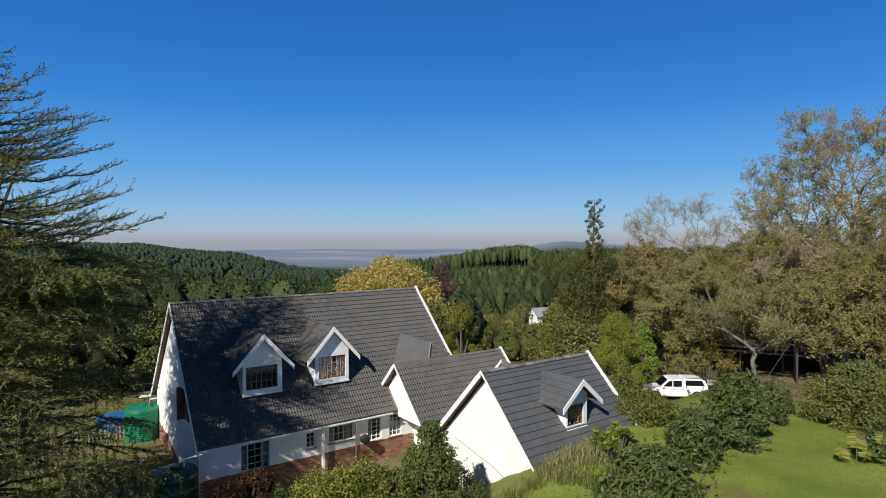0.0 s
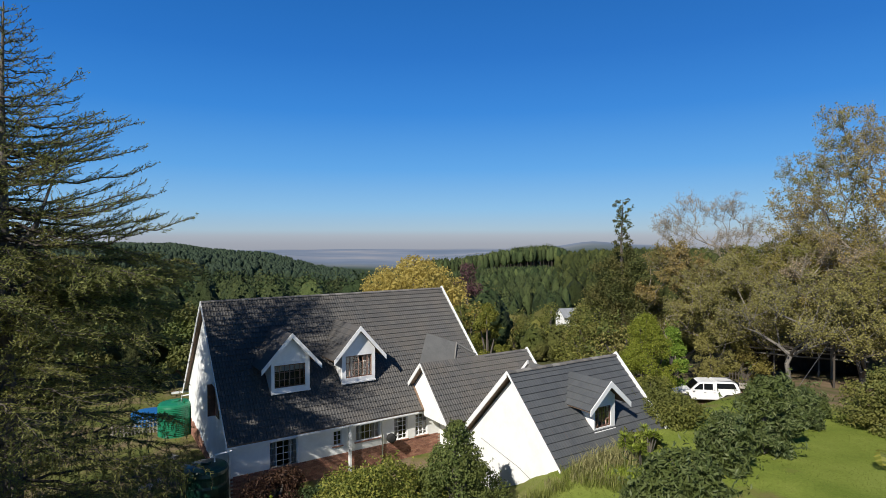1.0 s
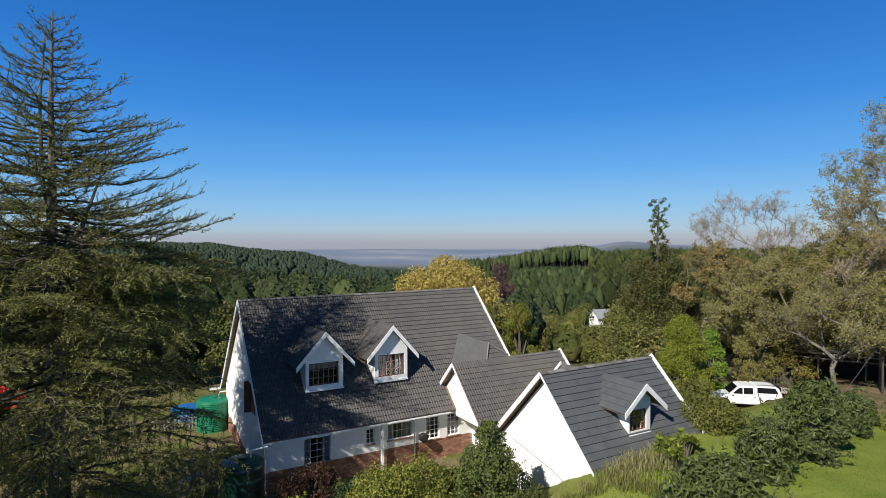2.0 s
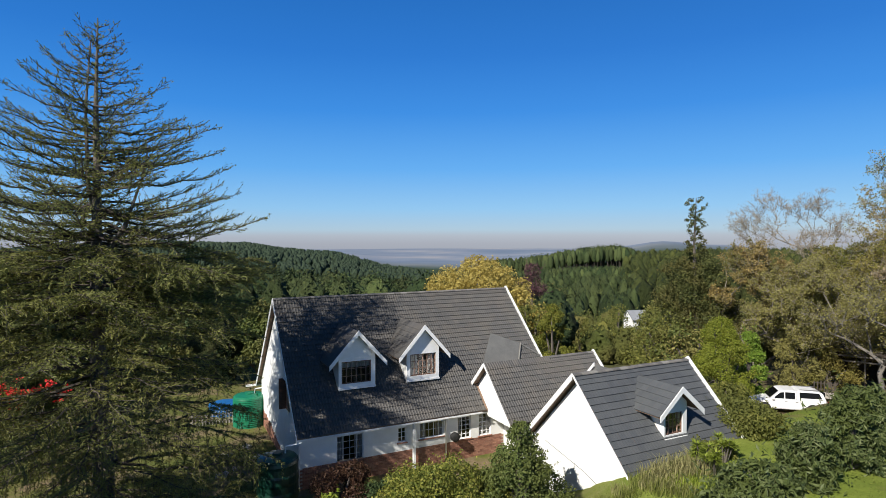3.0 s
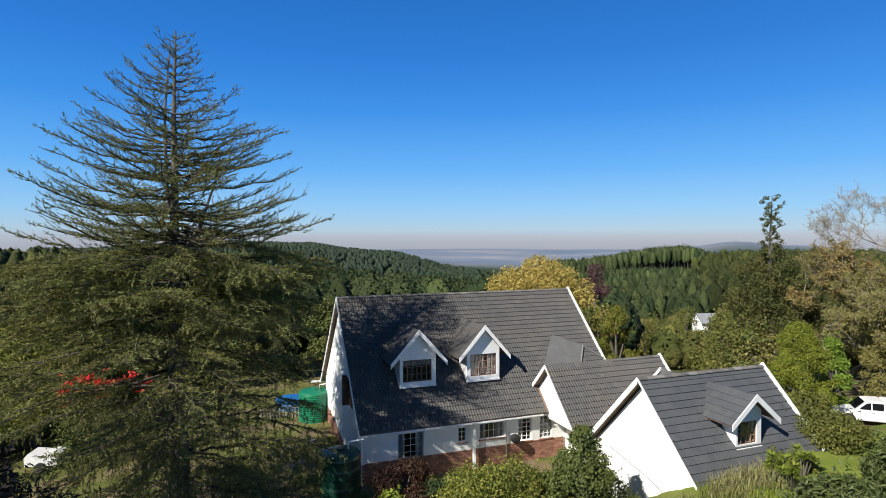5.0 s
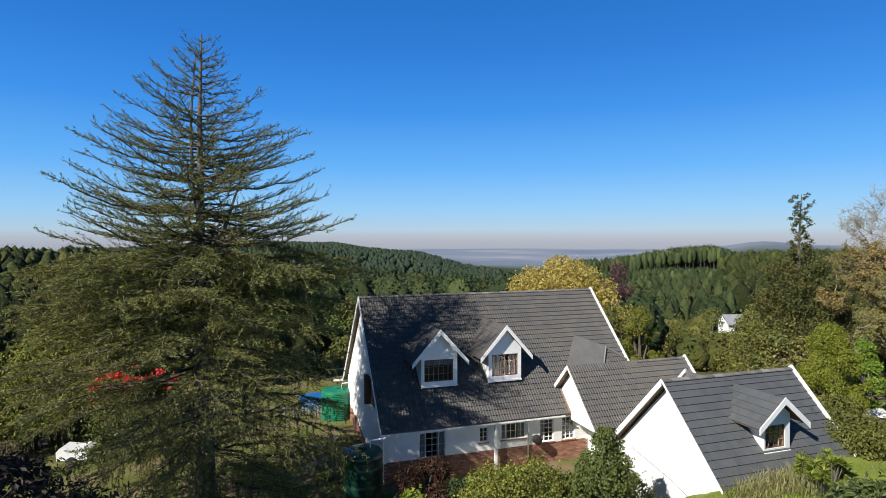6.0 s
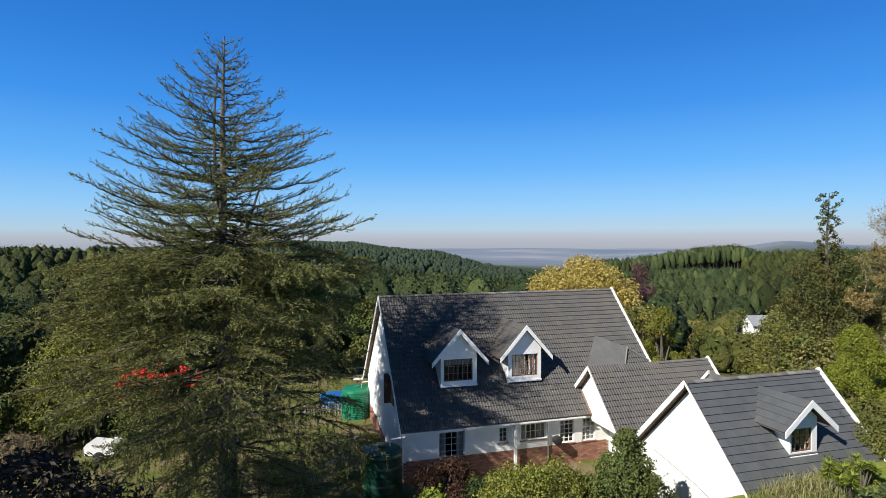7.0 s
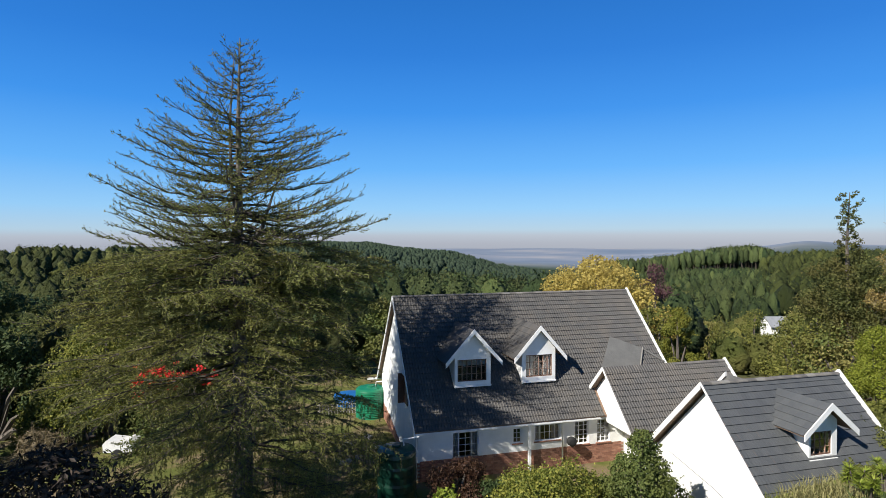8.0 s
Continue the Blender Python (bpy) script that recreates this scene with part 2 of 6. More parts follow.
L_CONE = leaf_mat("soft_conifer_leaves", G((0.060, 0.085, 0.022), (0.105, 0.138, 0.036), (0.175, 0.20, 0.062)), 0.6, 0.3, (0.12, 0.14, 0.036), 0.6)
L_HEDGE = leaf_mat("hedge_leaves", G((0.080, 0.100, 0.028), (0.14, 0.16, 0.042), (0.23, 0.235, 0.07)), 0.6, 0.35, (0.18, 0.175, 0.045), 0.6)
L_LOQUAT = leaf_mat("loquat_leaves", G((0.045, 0.066, 0.022), (0.088, 0.118, 0.038), (0.18, 0.205, 0.085)), 0.5, 0.3, (0.10, 0.125, 0.035), 0.8)
L_FOREST = leaf_mat("forest_leaves", G((0.041, 0.076, 0.028), (0.078, 0.121, 0.044), (0.138, 0.183, 0.063)), 0.7, 0.2, (0.114, 0.132, 0.047), 0.05, tone=True)
L_FORESTL = leaf_mat("plantation_leaves", G((0.040, 0.055, 0.015), (0.072, 0.088, 0.024), (0.118, 0.132, 0.038)), 0.7, 0.25, (0.085, 0.104, 0.029), 0.03, tone=True)
# bluish, low-contrast leaves: distance haze put into the colour
L_HAZED = leaf_mat("hazed_far_wood_leaves", G((0.042, 0.068, 0.042), (0.052, 0.082, 0.048), (0.066, 0.098, 0.055)), 0.8, 0.2, (0.058, 0.086, 0.052), 0.008)
L_RED = leaf_mat("red_flowers", G((0.477, 0.020, 0.020), (0.689, 0.030, 0.030), (0.795, 0.080, 0.060)), 0.6, 0.3)
L_RUST = leaf_mat("dark_red_leaves", G((0.034, 0.016, 0.011), (0.066, 0.032, 0.02), (0.10, 0.056, 0.03)), 0.6, 0.25)
L_DRY = leaf_mat("dry_grass_blades", G((0.18, 0.18, 0.075), (0.29, 0.27, 0.115), (0.40, 0.36, 0.17)), 0.7, 0.35)
L_TUFT = leaf_mat("uncut_grass_blades", G((0.12, 0.145, 0.03), (0.18, 0.20, 0.045), (0.27, 0.265, 0.08)), 0.7, 0.35)
L_BROWN = leaf_mat("dead_brush", G((0.15, 0.115, 0.066), (0.25, 0.20, 0.12), (0.35, 0.285, 0.18)), 0.8, 0.2)


def clumped(m, scale, depth):
    """Relief of leaf clumps on a closed crown."""
    n, l = m.node_tree.nodes, m.node_tree.links
    g = n.new("ShaderNodeNewGeometry")
    tx = n.new("ShaderNodeTexNoise")
    tx.inputs["Scale"].default_value, tx.inputs["Detail"].default_value, tx.inputs["Roughness"].default_value = scale, 6.0, 0.72
    l.new(g.outputs["Position"], tx.inputs["Vector"])
    bp_ = n.new("ShaderNodeBump")
    bp_.inputs["Strength"].default_value, bp_.inputs["Distance"].default_value = 1.0, depth
    l.new(tx.outputs[0], bp_.inputs["Height"])
    for q in [q for q in n if q.type in ("BSDF_PRINCIPLED", "BSDF_TRANSLUCENT")]:
        l.new(bp_.outputs["Normal"], q.inputs["Normal"])


for m_, sc_, dp_ in ((L_FOREST, 0.8, 1.9), (L_RIDGE, 0.8, 1.9), (L_FORESTL, 0.7, 2.1), (L_WOOD, 1.1, 1.8), (L_VALLEY, 1.1, 1.8), (L_HAZED, 0.25, 5.0)):
    clumped(m_, sc_, dp_)

# ---- mesh helpers ----
def at(az, d):
    return d * math.sin(radians(az)), d * math.cos(radians(az))


def quick(name, verts, faces, mat):
    me = bpy.data.meshes.new(name)
    me.from_pydata(verts, [], faces)
    me.materials.append(mat)
    me.update()
    return me


def part(name, bm, material, parent, label="", off=(0, 0, 0), smooth=False):
    """Links a bmesh as one mesh object under parent (or at top level)."""
    me = bpy.data.meshes.new(name)
    if any(off):
        bmesh.ops.translate(bm, verts=bm.verts, vec=-Vector(off))
    bmesh.ops.recalc_face_normals(bm, faces=bm.faces)
    bm.to_mesh(me)
    bm.free()
    me.materials.append(material)
    if smooth:
        me.shade_smooth()
    ob = new(name, me)
    ob.parent = parent
    return tagged(ob, label)


def thing(name, m, label, category, group="", kind=""):
    ob = new(name)
    ob.matrix_basis = m
    ob.empty_display_size = 0.3
    return tagged(ob, label, category, group, kind)


def box(bm, x0, y0, z0, x1, y1, z1, bevel=0.0):
    r = bmesh.ops.create_cube(bm, size=1.0)
    for v in r["verts"]:
        v.co = Vector(((x0 + x1) / 2 + v.co.x * (x1 - x0), (y0 + y1) / 2 + v.co.y * (y1 - y0), (z0 + z1) / 2 + v.co.z * (z1 - z0)))
    if bevel:
        es = list({e_ for v in r["verts"] for e_ in v.link_edges})
        bmesh.ops.bevel(bm, geom=es, offset=bevel, segments=1, affect="EDGES")
    return bm


def boxed(*a_, bevel=0.0):
    return box(bmesh.new(), *a_, bevel=bevel)


def prism(poly, axis, lo, hi, bm=None):
    """A polygon of (p, q) pushed along an axis: axis x takes (y, z), y takes (x, z), z takes (x, y)."""
    bm = bm or bmesh.new()
    def co(p, q, s):
        return {"x": (s, p, q), "y": (p, s, q), "z": (p, q, s)}[axis]
    lo_v = [bm.verts.new(co(p, q, lo)) for p, q in poly]
    hi_v = [bm.verts.new(co(p, q, hi)) for p, q in poly]
    bm.faces.new(lo_v)
    bm.faces.new(hi_v[::-1])
    for i in range(len(poly)):
        j = (i + 1) % len(poly)
        bm.faces.new((lo_v[i], lo_v[j], hi_v[j], hi_v[i]))
    return bm


def tube(bm, pts, radii, sides=8, cap=True):
    """A tapered tube along points."""
    rings = []
    pts = [Vector(p) for p in pts]
    for i, p in enumerate(pts):
        d = (pts[min(i + 1, len(pts) - 1)] - pts[max(i - 1, 0)]).normalized()
        s = d.orthogonal().normalized() if abs(d.z) > 0.95 else d.cross(Vector((0, 0, 1))).normalized()
        t = d.cross(s)
        rings.append([bm.verts.new(p + radii[i] * (math.cos(k * math.tau / sides) * s + math.sin(k * math.tau / sides) * t)) for k in range(sides)])
    for r0, r1 in zip(rings, rings[1:]):
        for k in range(sides):
            bm.faces.new((r0[k], r0[(k + 1) % sides], r1[(k + 1) % sides], r1[k]))
    if cap:
        bm.faces.new(rings[0][::-1])
        bm.faces.new(rings[-1])
    return bm


rng = np.random.default_rng(5)


def unit(v):
    return v / np.maximum(np.linalg.norm(v, axis=1, keepdims=True), 1e-9)


def blades(P, D, N, length, width):
    """Lozenge leaves at P along D, facing N: arrays of verts and quads."""
    k = len(P)
    S = unit(np.cross(D, N))
    L_ = (np.ones(k) * length)[:, None]
    W_ = (np.ones(k) * width)[:, None]
    v = np.empty((k, 4, 3))
    v[:, 0] = P - D * L_ * 0.5
    v[:, 1] = P + S * W_ * 0.5 + N * W_ * 0.12
    v[:, 2] = P + D * L_ * 0.5
    v[:, 3] = P - S * W_ * 0.5 + N * W_ * 0.12
    return v.reshape(-1, 3), np.arange(4 * k).reshape(-1, 4)


def leaves(P, out, length, width, loose=0.8):
    """Leaves at P that face roughly outwards."""
    k = len(P)
    N = unit(unit(out) + loose * rng.normal(size=(k, 3)))
    D = unit(np.cross(N, rng.normal(size=(k, 3))))
    return blades(P, D, N, length * rng.uniform(0.7, 1.3, k), width * rng.uniform(0.7, 1.3, k))


def crown_points(k, blobs, hollow=0.62, cull=0.4):
    """Points in the outer shells of overlapping lumps (x, y, z, rx, ry, rz), and their outward ways."""
    bl = np.array(blobs, float)
    area = (bl[:, 3] * bl[:, 5])
    got_p, got_d, have = [], [], 0
    for _ in range(12):
        pick = rng.choice(len(bl), k, p=area / area.sum())
        d = unit(rng.normal(size=(k, 3)))
        P = bl[pick, :3] + d * bl[pick, 3:6] * rng.uniform(hollow, 1.06, k)[:, None]
        inside = np.zeros(k, bool)
        for j in range(len(bl)):
            q = (P - bl[j, :3]) / bl[j, 3:6]
            inside |= ((q ** 2).sum(1) < cull) & (pick != j)
        got_p.append(P[~inside])
        got_d.append(d[~inside])
        have += len(got_p[-1])
        if have >= k:
            break
    return np.vstack(got_p)[:k], np.vstack(got_d)[:k]


def lumps(k, rx, rz, z0, size, shape="round"):
    """k lumps that fill a crown rx wide and rz high above z0."""
    out = []
    for i in range(k):
        h = rng.uniform(0, 1)
        if shape == "round":
            w = math.sqrt(max(0.0, 1 - (2 * h - 0.9) ** 2)) if h < 0.95 else 0.3
        elif shape == "cone":
            w = (1.03 - h) ** 0.95
        elif shape == "oval":
            w = math.sin(math.pi * (0.26 + 0.72 * h)) ** 0.7
        elif shape == "dome":
            w = math.sqrt(1 - h ** 2.6)
        else:
            w = 1.0
        t = rng.uniform(0, math.tau)
        s = size * rng.uniform(0.5, 1.35) * (1.25 - 0.8 * h if shape == "cone" else 1.0)
        rr = max(0.0, rx * w - s * 0.6) * math.sqrt(rng.uniform(0.25, 1))
        out.append((rr * math.cos(t), rr * math.sin(t), z0 + s * 0.5 + h * max(0.1, rz - s), s, s, s * 0.8))
    return out


def sticks(S, E, r0, r1, sides=4):
    """Many straight tapered twigs from S to E as arrays of verts and quads."""
    S, E = np.asarray(S, float), np.asarray(E, float)
    d = unit(E - S)
    a_ = unit(np.cross(d, np.where(np.abs(d[:, 2:3]) > 0.9, np.array([[1.0, 0, 0]]), np.array([[0, 0, 1.0]]))))
    b_ = np.cross(d, a_)
    th = np.arange(sides) * math.tau / sides
    ring = a_[:, None] * np.cos(th)[None, :, None] + b_[:, None] * np.sin(th)[None, :, None]
    k = len(S)
    R0, R1 = (np.ones(k) * r0)[:, None, None], (np.ones(k) * r1)[:, None, None]
    v = np.concatenate([S[:, None] + ring * R0, E[:, None] + ring * R1], 1)
    j = np.arange(sides)
    q = np.stack([j, (j + 1) % sides, sides + (j + 1) % sides, sides + j], 1)
    return v.reshape(-1, 3), (np.arange(k)[:, None, None] * 2 * sides + q[None]).reshape(-1, 4)


def grow(base, targets, step=0.9, tip=0.012, power=2.3, bow=0.12, lead=None):
    """Branches that grow from base to every target, each from the nearest wood below it: starts, ends and radii of the pieces, and the targets' nodes."""
    node = [np.array(base, float)]
    par, run = [-1], [0.0]
    stem = [np.array(q, float) for q in (lead or [])]
    for q in stem:
        par.append(len(node) - 1)
        run.append(run[-1] + np.linalg.norm(q - node[-1]))
        node.append(q)
    order = np.argsort(np.linalg.norm(targets - np.array(base), axis=1))
    ends = []
    for i in order:
        p = targets[i]
        A = np.array(node)
        cost = np.linalg.norm(A - p, axis=1) + 0.28 * np.array(run) + 1.1 * np.maximum(0, A[:, 2] - p[2] + 0.4)
        j = int(np.argmin(cost))
        gap = p - node[j]
        ln = np.linalg.norm(gap)
        n_ = max(1, int(ln / step))
        off = rng.normal(size=3) * bow * ln + np.array([0, 0, -0.10 * ln])
        last = j
        for m_ in range(1, n_ + 1):
            f_ = m_ / n_
            q = node[j] + gap * f_ + off * (f_ * (1 - f_) * 2) + (rng.normal(size=3) * 0.05 * step if m_ < n_ else 0)
            run.append(run[last] + np.linalg.norm(q - node[last]))
            par.append(last)
            node.append(q)
            last = len(node) - 1
        ends.append(last)
    N_ = np.array(node)
    load = np.zeros(len(node))
    load[ends] += tip ** power
    for j in range(len(node) - 1, 0, -1):
        load[j] = max(load[j], tip ** power)
        load[par[j]] += load[j]
    rad = load ** (1 / power)
    P_ = np.array(par[1:])
    return N_[P_], N_[1:], np.minimum(rad[P_], rad[1:] * 1.35), rad[1:], N_[ends]


def smooth01(a_, b_, x):
    t = np.clip((x - a_) / (b_ - a_), 0, 1)
    return t * t * (3 - 2 * t)


# ---- ground ----
TURN = radians(35.3)
RC, RS = math.cos(TURN), math.sin(TURN)
LAND_AZ = [-75, -50, -35, -28, -21, -13, -3, 8, 12, 16, 30, 60]
LAND_R = [80, 130, 220, 400, 700, 1300, 2400, 4900]
LAND = np.array([
    [-2, -6, -14, -3, 2, -10, -60, -80], [-3, -8, -15, -5, -10, -20, -60, -80], [-4, -10, -18, -22, -26, -5, -60, -80], [-4, -11, -20, -26, -32, -9, -60, -80],
    [-5, -12, -21, -29, -38, -28, -60, -80], [-6, -14, -24, -34, -48, -66, -85, -80], [-6, -14, -25, -32, -34, -80, -95, -80],
    [-5, -12, -24, -25, -17, -45, -24, -80], [-4, -10, -22, -24, -16, -40, -3, -80], [-3, -8, -20, -22, -15, -35, -16, -80], [0, -3, -10, -14, -12, -20, -60, -80],
    [1, 0, -6, -10, -10, -20, -60, -80]], float)


def land(x, y):
    """Height of the ground: the house's level, the bank and lawn above it, and the country beyond."""
    x, y = np.asarray(x, float), np.asarray(y, float)
    u, w = x * RC + y * RS, -x * RS + y * RC
    s = -w + np.where(u < 16, 0.9, 0.25) * (u - 16)
    s = np.where(u < 2, np.maximum(s, -w - 12.6 + 0.25 * (u - 2)), s)
    near = 3.3 * smooth01(-22.5, -14.5, s) + 0.02 * np.clip(s + 14.5, 0, 60)
    near = near - 0.02 * np.clip(-u - 5, 0, 60) - 0.090 * np.clip(u - 22, 0, 36)
    k = smooth01(6.5, 3.4, np.hypot(x - 18.6, y - 46.2))   # level stand for the pickup
    near = near * (1 - k) - 1.05 * k
    r, az = np.hypot(x, y), np.degrees(np.arctan2(x, y))
    az = np.clip(az, -75, 60)
    ia = np.clip(np.searchsorted(LAND_AZ, az) - 1, 0, len(LAND_AZ) - 2)
    A = np.array(LAND_AZ, float)
    fa = np.clip((az - A[ia]) / (A[ia + 1] - A[ia]), 0, 1)
    fa = fa * fa * (3 - 2 * fa)
    R_ = np.log(np.array(LAND_R, float))
    lr = np.log(np.clip(r, LAND_R[0], LAND_R[-1]))
    ir = np.clip(np.searchsorted(R_, lr) - 1, 0, len(LAND_R) - 2)
    fr = (lr - R_[ir]) / (R_[ir + 1] - R_[ir])
    fr = fr * fr * (3 - 2 * fr)
    far = (LAND[ia, ir] * (1 - fa) + LAND[ia + 1, ir] * fa) * (1 - fr) + (LAND[ia, ir + 1] * (1 - fa) + LAND[ia + 1, ir + 1] * fa) * fr
    back = smooth01(-5, -40, y)
    far = far * (1 - back) + 6 * back
    k = smooth01(46, 80, r)
    return near * (1 - k) + far * k


def ground_mat():
    m, n, l, b = nodes_of("grass_and_soil")
    g = n.new("ShaderNodeNewGeometry")
    def nt(scale, detail=5, rough=0.6):
        t = n.new("ShaderNodeTexNoise")
        t.inputs["Scale"].default_value, t.inputs["Detail"].default_value, t.inputs["Roughness"].default_value = scale, detail, rough
        l.new(g.outputs["Position"], t.inputs["Vector"])
        return t
    r = ramp(n, [(0.3, (0.125, 0.168, 0.026)), (0.5, (0.175, 0.218, 0.038)), (0.72, (0.235, 0.27, 0.06))])
    l.new(nt(0.35).outputs[0], r.inputs[0])
    f = nt(9, 6, 0.75)
    c = mix(n, l, 0.55, r.outputs[0], f.outputs[0], "SOFT_LIGHT")
    so = ramp(n, [(0.60, (0, 0, 0)), (0.70, (1, 1, 1))])
    l.new(nt(0.16, 6).outputs[0], so.inputs[0])
    c = mix(n, l, so.outputs[0], c, (0.17, 0.12, 0.06))
    # bare brown earth beyond the far end of the lawn
    fl_ = n.new("ShaderNodeVectorMath")
    fl_.operation = "LENGTH"
    l.new(g.outputs["Position"], fl_.inputs[0])
    fe = n.new("ShaderNodeMapRange")
    fe.inputs["From Min"].default_value, fe.inputs["From Max"].default_value = 38.5, 42.5
    l.new(fl_.outputs["Value"], fe.inputs[0])
    fr_ = ramp(n, [(0.35, (0.10, 0.10, 0.04)), (0.5, (0.17, 0.125, 0.075)), (0.7, (0.24, 0.17, 0.11))])
    l.new(nt(0.5, 6).outputs[0], fr_.inputs[0])
    c = mix(n, l, fe.outputs[0], c, fr_.outputs[0])
    # trodden earth and rough grass on the house side of the lawn
    px = n.new("ShaderNodeSeparateXYZ")
    l.new(g.outputs["Position"], px.inputs[0])
    hm = n.new("ShaderNodeMapRange")
    hm.inputs["From Min"].default_value, hm.inputs["From Max"].default_value = 3.5, 1.0
    l.new(px.outputs["X"], hm.inputs[0])
    er = ramp(n, [(0.36, (0.085, 0.105, 0.026)), (0.48, (0.13, 0.135, 0.042)), (0.58, (0.18, 0.14, 0.08)), (0.7, (0.24, 0.185, 0.12))])
    l.new(nt(0.45, 6, 0.65).outputs[0], er.inputs[0])
    ec = mix(n, l, 0.5, er.outputs[0], f.outputs[0], "SOFT_LIGHT")
    c = mix(n, l, hm.outputs[0], c, ec)
    # woodland floor away from the garden
    sep = n.new("ShaderNodeVectorMath")
    sep.operation = "LENGTH"
    l.new(g.outputs["Position"], sep.inputs[0])
    mr = n.new("ShaderNodeMapRange")
    mr.inputs["From Min"].default_value, mr.inputs["From Max"].default_value = 55, 90
    l.new(sep.outputs["Value"], mr.inputs[0])
    wr = ramp(n, [(0.3, (0.025, 0.042, 0.016)), (0.55, (0.045, 0.065, 0.024)), (0.75, (0.09, 0.085, 0.04))])
    l.new(nt(0.02, 6).outputs[0], wr.inputs[0])
    c = mix(n, l, mr.outputs[0], c, wr.outputs[0])
    # open farmland in the far plain, distance haze mixed into its base colours
    hazed_plain = n.new("ShaderNodeMapRange")
    hazed_plain.inputs["From Min"].default_value, hazed_plain.inputs["From Max"].default_value = 1500, 2300
    l.new(sep.outputs["Value"], hazed_plain.inputs[0])
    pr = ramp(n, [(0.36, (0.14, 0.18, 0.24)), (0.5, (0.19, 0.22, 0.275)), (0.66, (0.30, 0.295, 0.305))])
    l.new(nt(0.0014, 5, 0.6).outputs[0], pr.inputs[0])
    c = mix(n, l, hazed_plain.outputs[0], c, pr.outputs[0])
    l.new(c, b.inputs["Base Color"])
    b.inputs["Roughness"].default_value = 0.95
    b.inputs["Specular IOR Level"].default_value = 0.1
    bp = n.new("ShaderNodeBump")
    bp.inputs["Strength"].default_value, bp.inputs["Distance"].default_value = 0.6, 0.05
    l.new(f.outputs[0], bp.inputs["Height"])
    l.new(bp.outputs[0], b.inputs["Normal"])
    return m


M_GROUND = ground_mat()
AZS = np.radians(np.concatenate([np.arange(-80, 62, 1.0), np.arange(62, 280, 6.0)]))
RR = np.concatenate([np.arange(1.5, 60, 1.2), np.geomspace(60, 4900, 110)])
gx, gy = np.outer(RR, np.sin(AZS)), np.outer(RR, np.cos(AZS))
gz = land(gx, gy)
gv = np.stack([gx, gy, gz], -1).reshape(-1, 3)
gv = np.vstack([gv, [[0, 0, float(land(0, 0))]]])
NA, NR = len(AZS), len(RR)
gf = []
for i in range(NR - 1):
    for j in range(NA):
        k = (j + 1) % NA
        gf.append((i * NA + j, i * NA + k, (i + 1) * NA + k, (i + 1) * NA + j))
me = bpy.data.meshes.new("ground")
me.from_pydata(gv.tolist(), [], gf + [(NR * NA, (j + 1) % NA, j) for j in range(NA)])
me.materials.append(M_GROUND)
me.shade_smooth()
me.update()
bm = bmesh.new()
bm.from_mesh(me)
bmesh.ops.recalc_face_normals(bm, faces=bm.faces)
if sum(f_.normal.z for f_ in bm.faces) < 0:
    bmesh.ops.reverse_faces(bm, faces=bm.faces)
bm.to_mesh(me)
bm.free()
tagged(new("ground", me), "sloping green lawn, bank and wooded country beyond", "ground", kind="structure")


# ---- the house: x runs along the ridges, y backwards from the front, before the turn ----
def turned(u, w, z=0.0):
    return pose(u * RC - w * RS, u * RS + w * RC, z, 0, 0, 35.3)


HO = Vector((13.0, 30.0, 0.0))
house = thing("house", turned(13.0, 30.0), "white plastered house with dark tiled steep roofs and dormers", "house")


def hpart(name, bm, mat, parent=None, label="", smooth=False):
    return part(name, bm, mat, parent or house, label, HO, smooth)


def holed(axis, lo, hi, a0, a1, z0, z1, holes):
    """A wall of thickness lo..hi across an axis, with openings (a0, a1, z0, z1)."""
    bm = bmesh.new()
    A = sorted({a0, a1, *[h for q in holes for h in q[:2]]})
    Z = sorted({z0, z1, *[h for q in holes for h in q[2:]]})
    for i in range(len(A) - 1):
        for j in range(len(Z) - 1):
            ca, cz = (A[i] + A[i + 1]) / 2, (Z[j] + Z[j + 1]) / 2
            if any(h[0] < ca < h[1] and h[2] < cz < h[3] for h in holes):
                continue
            if axis == "y":
                box(bm, A[i], lo, Z[j], A[i + 1], hi, Z[j + 1])
            else:
                box(bm, lo, A[i], Z[j], hi, A[i + 1], Z[j + 1])
    bmesh.ops.remove_doubles(bm, verts=bm.verts, dist=0.001)
    seen = {}
    for f in bm.faces:
        seen.setdefault(tuple(round(c, 3) for c in f.calc_center_median()), []).append(f)
    bmesh.ops.delete(bm, geom=[f for fs in seen.values() if len(fs) > 1 for f in fs], context="FACES_ONLY")
    return bm


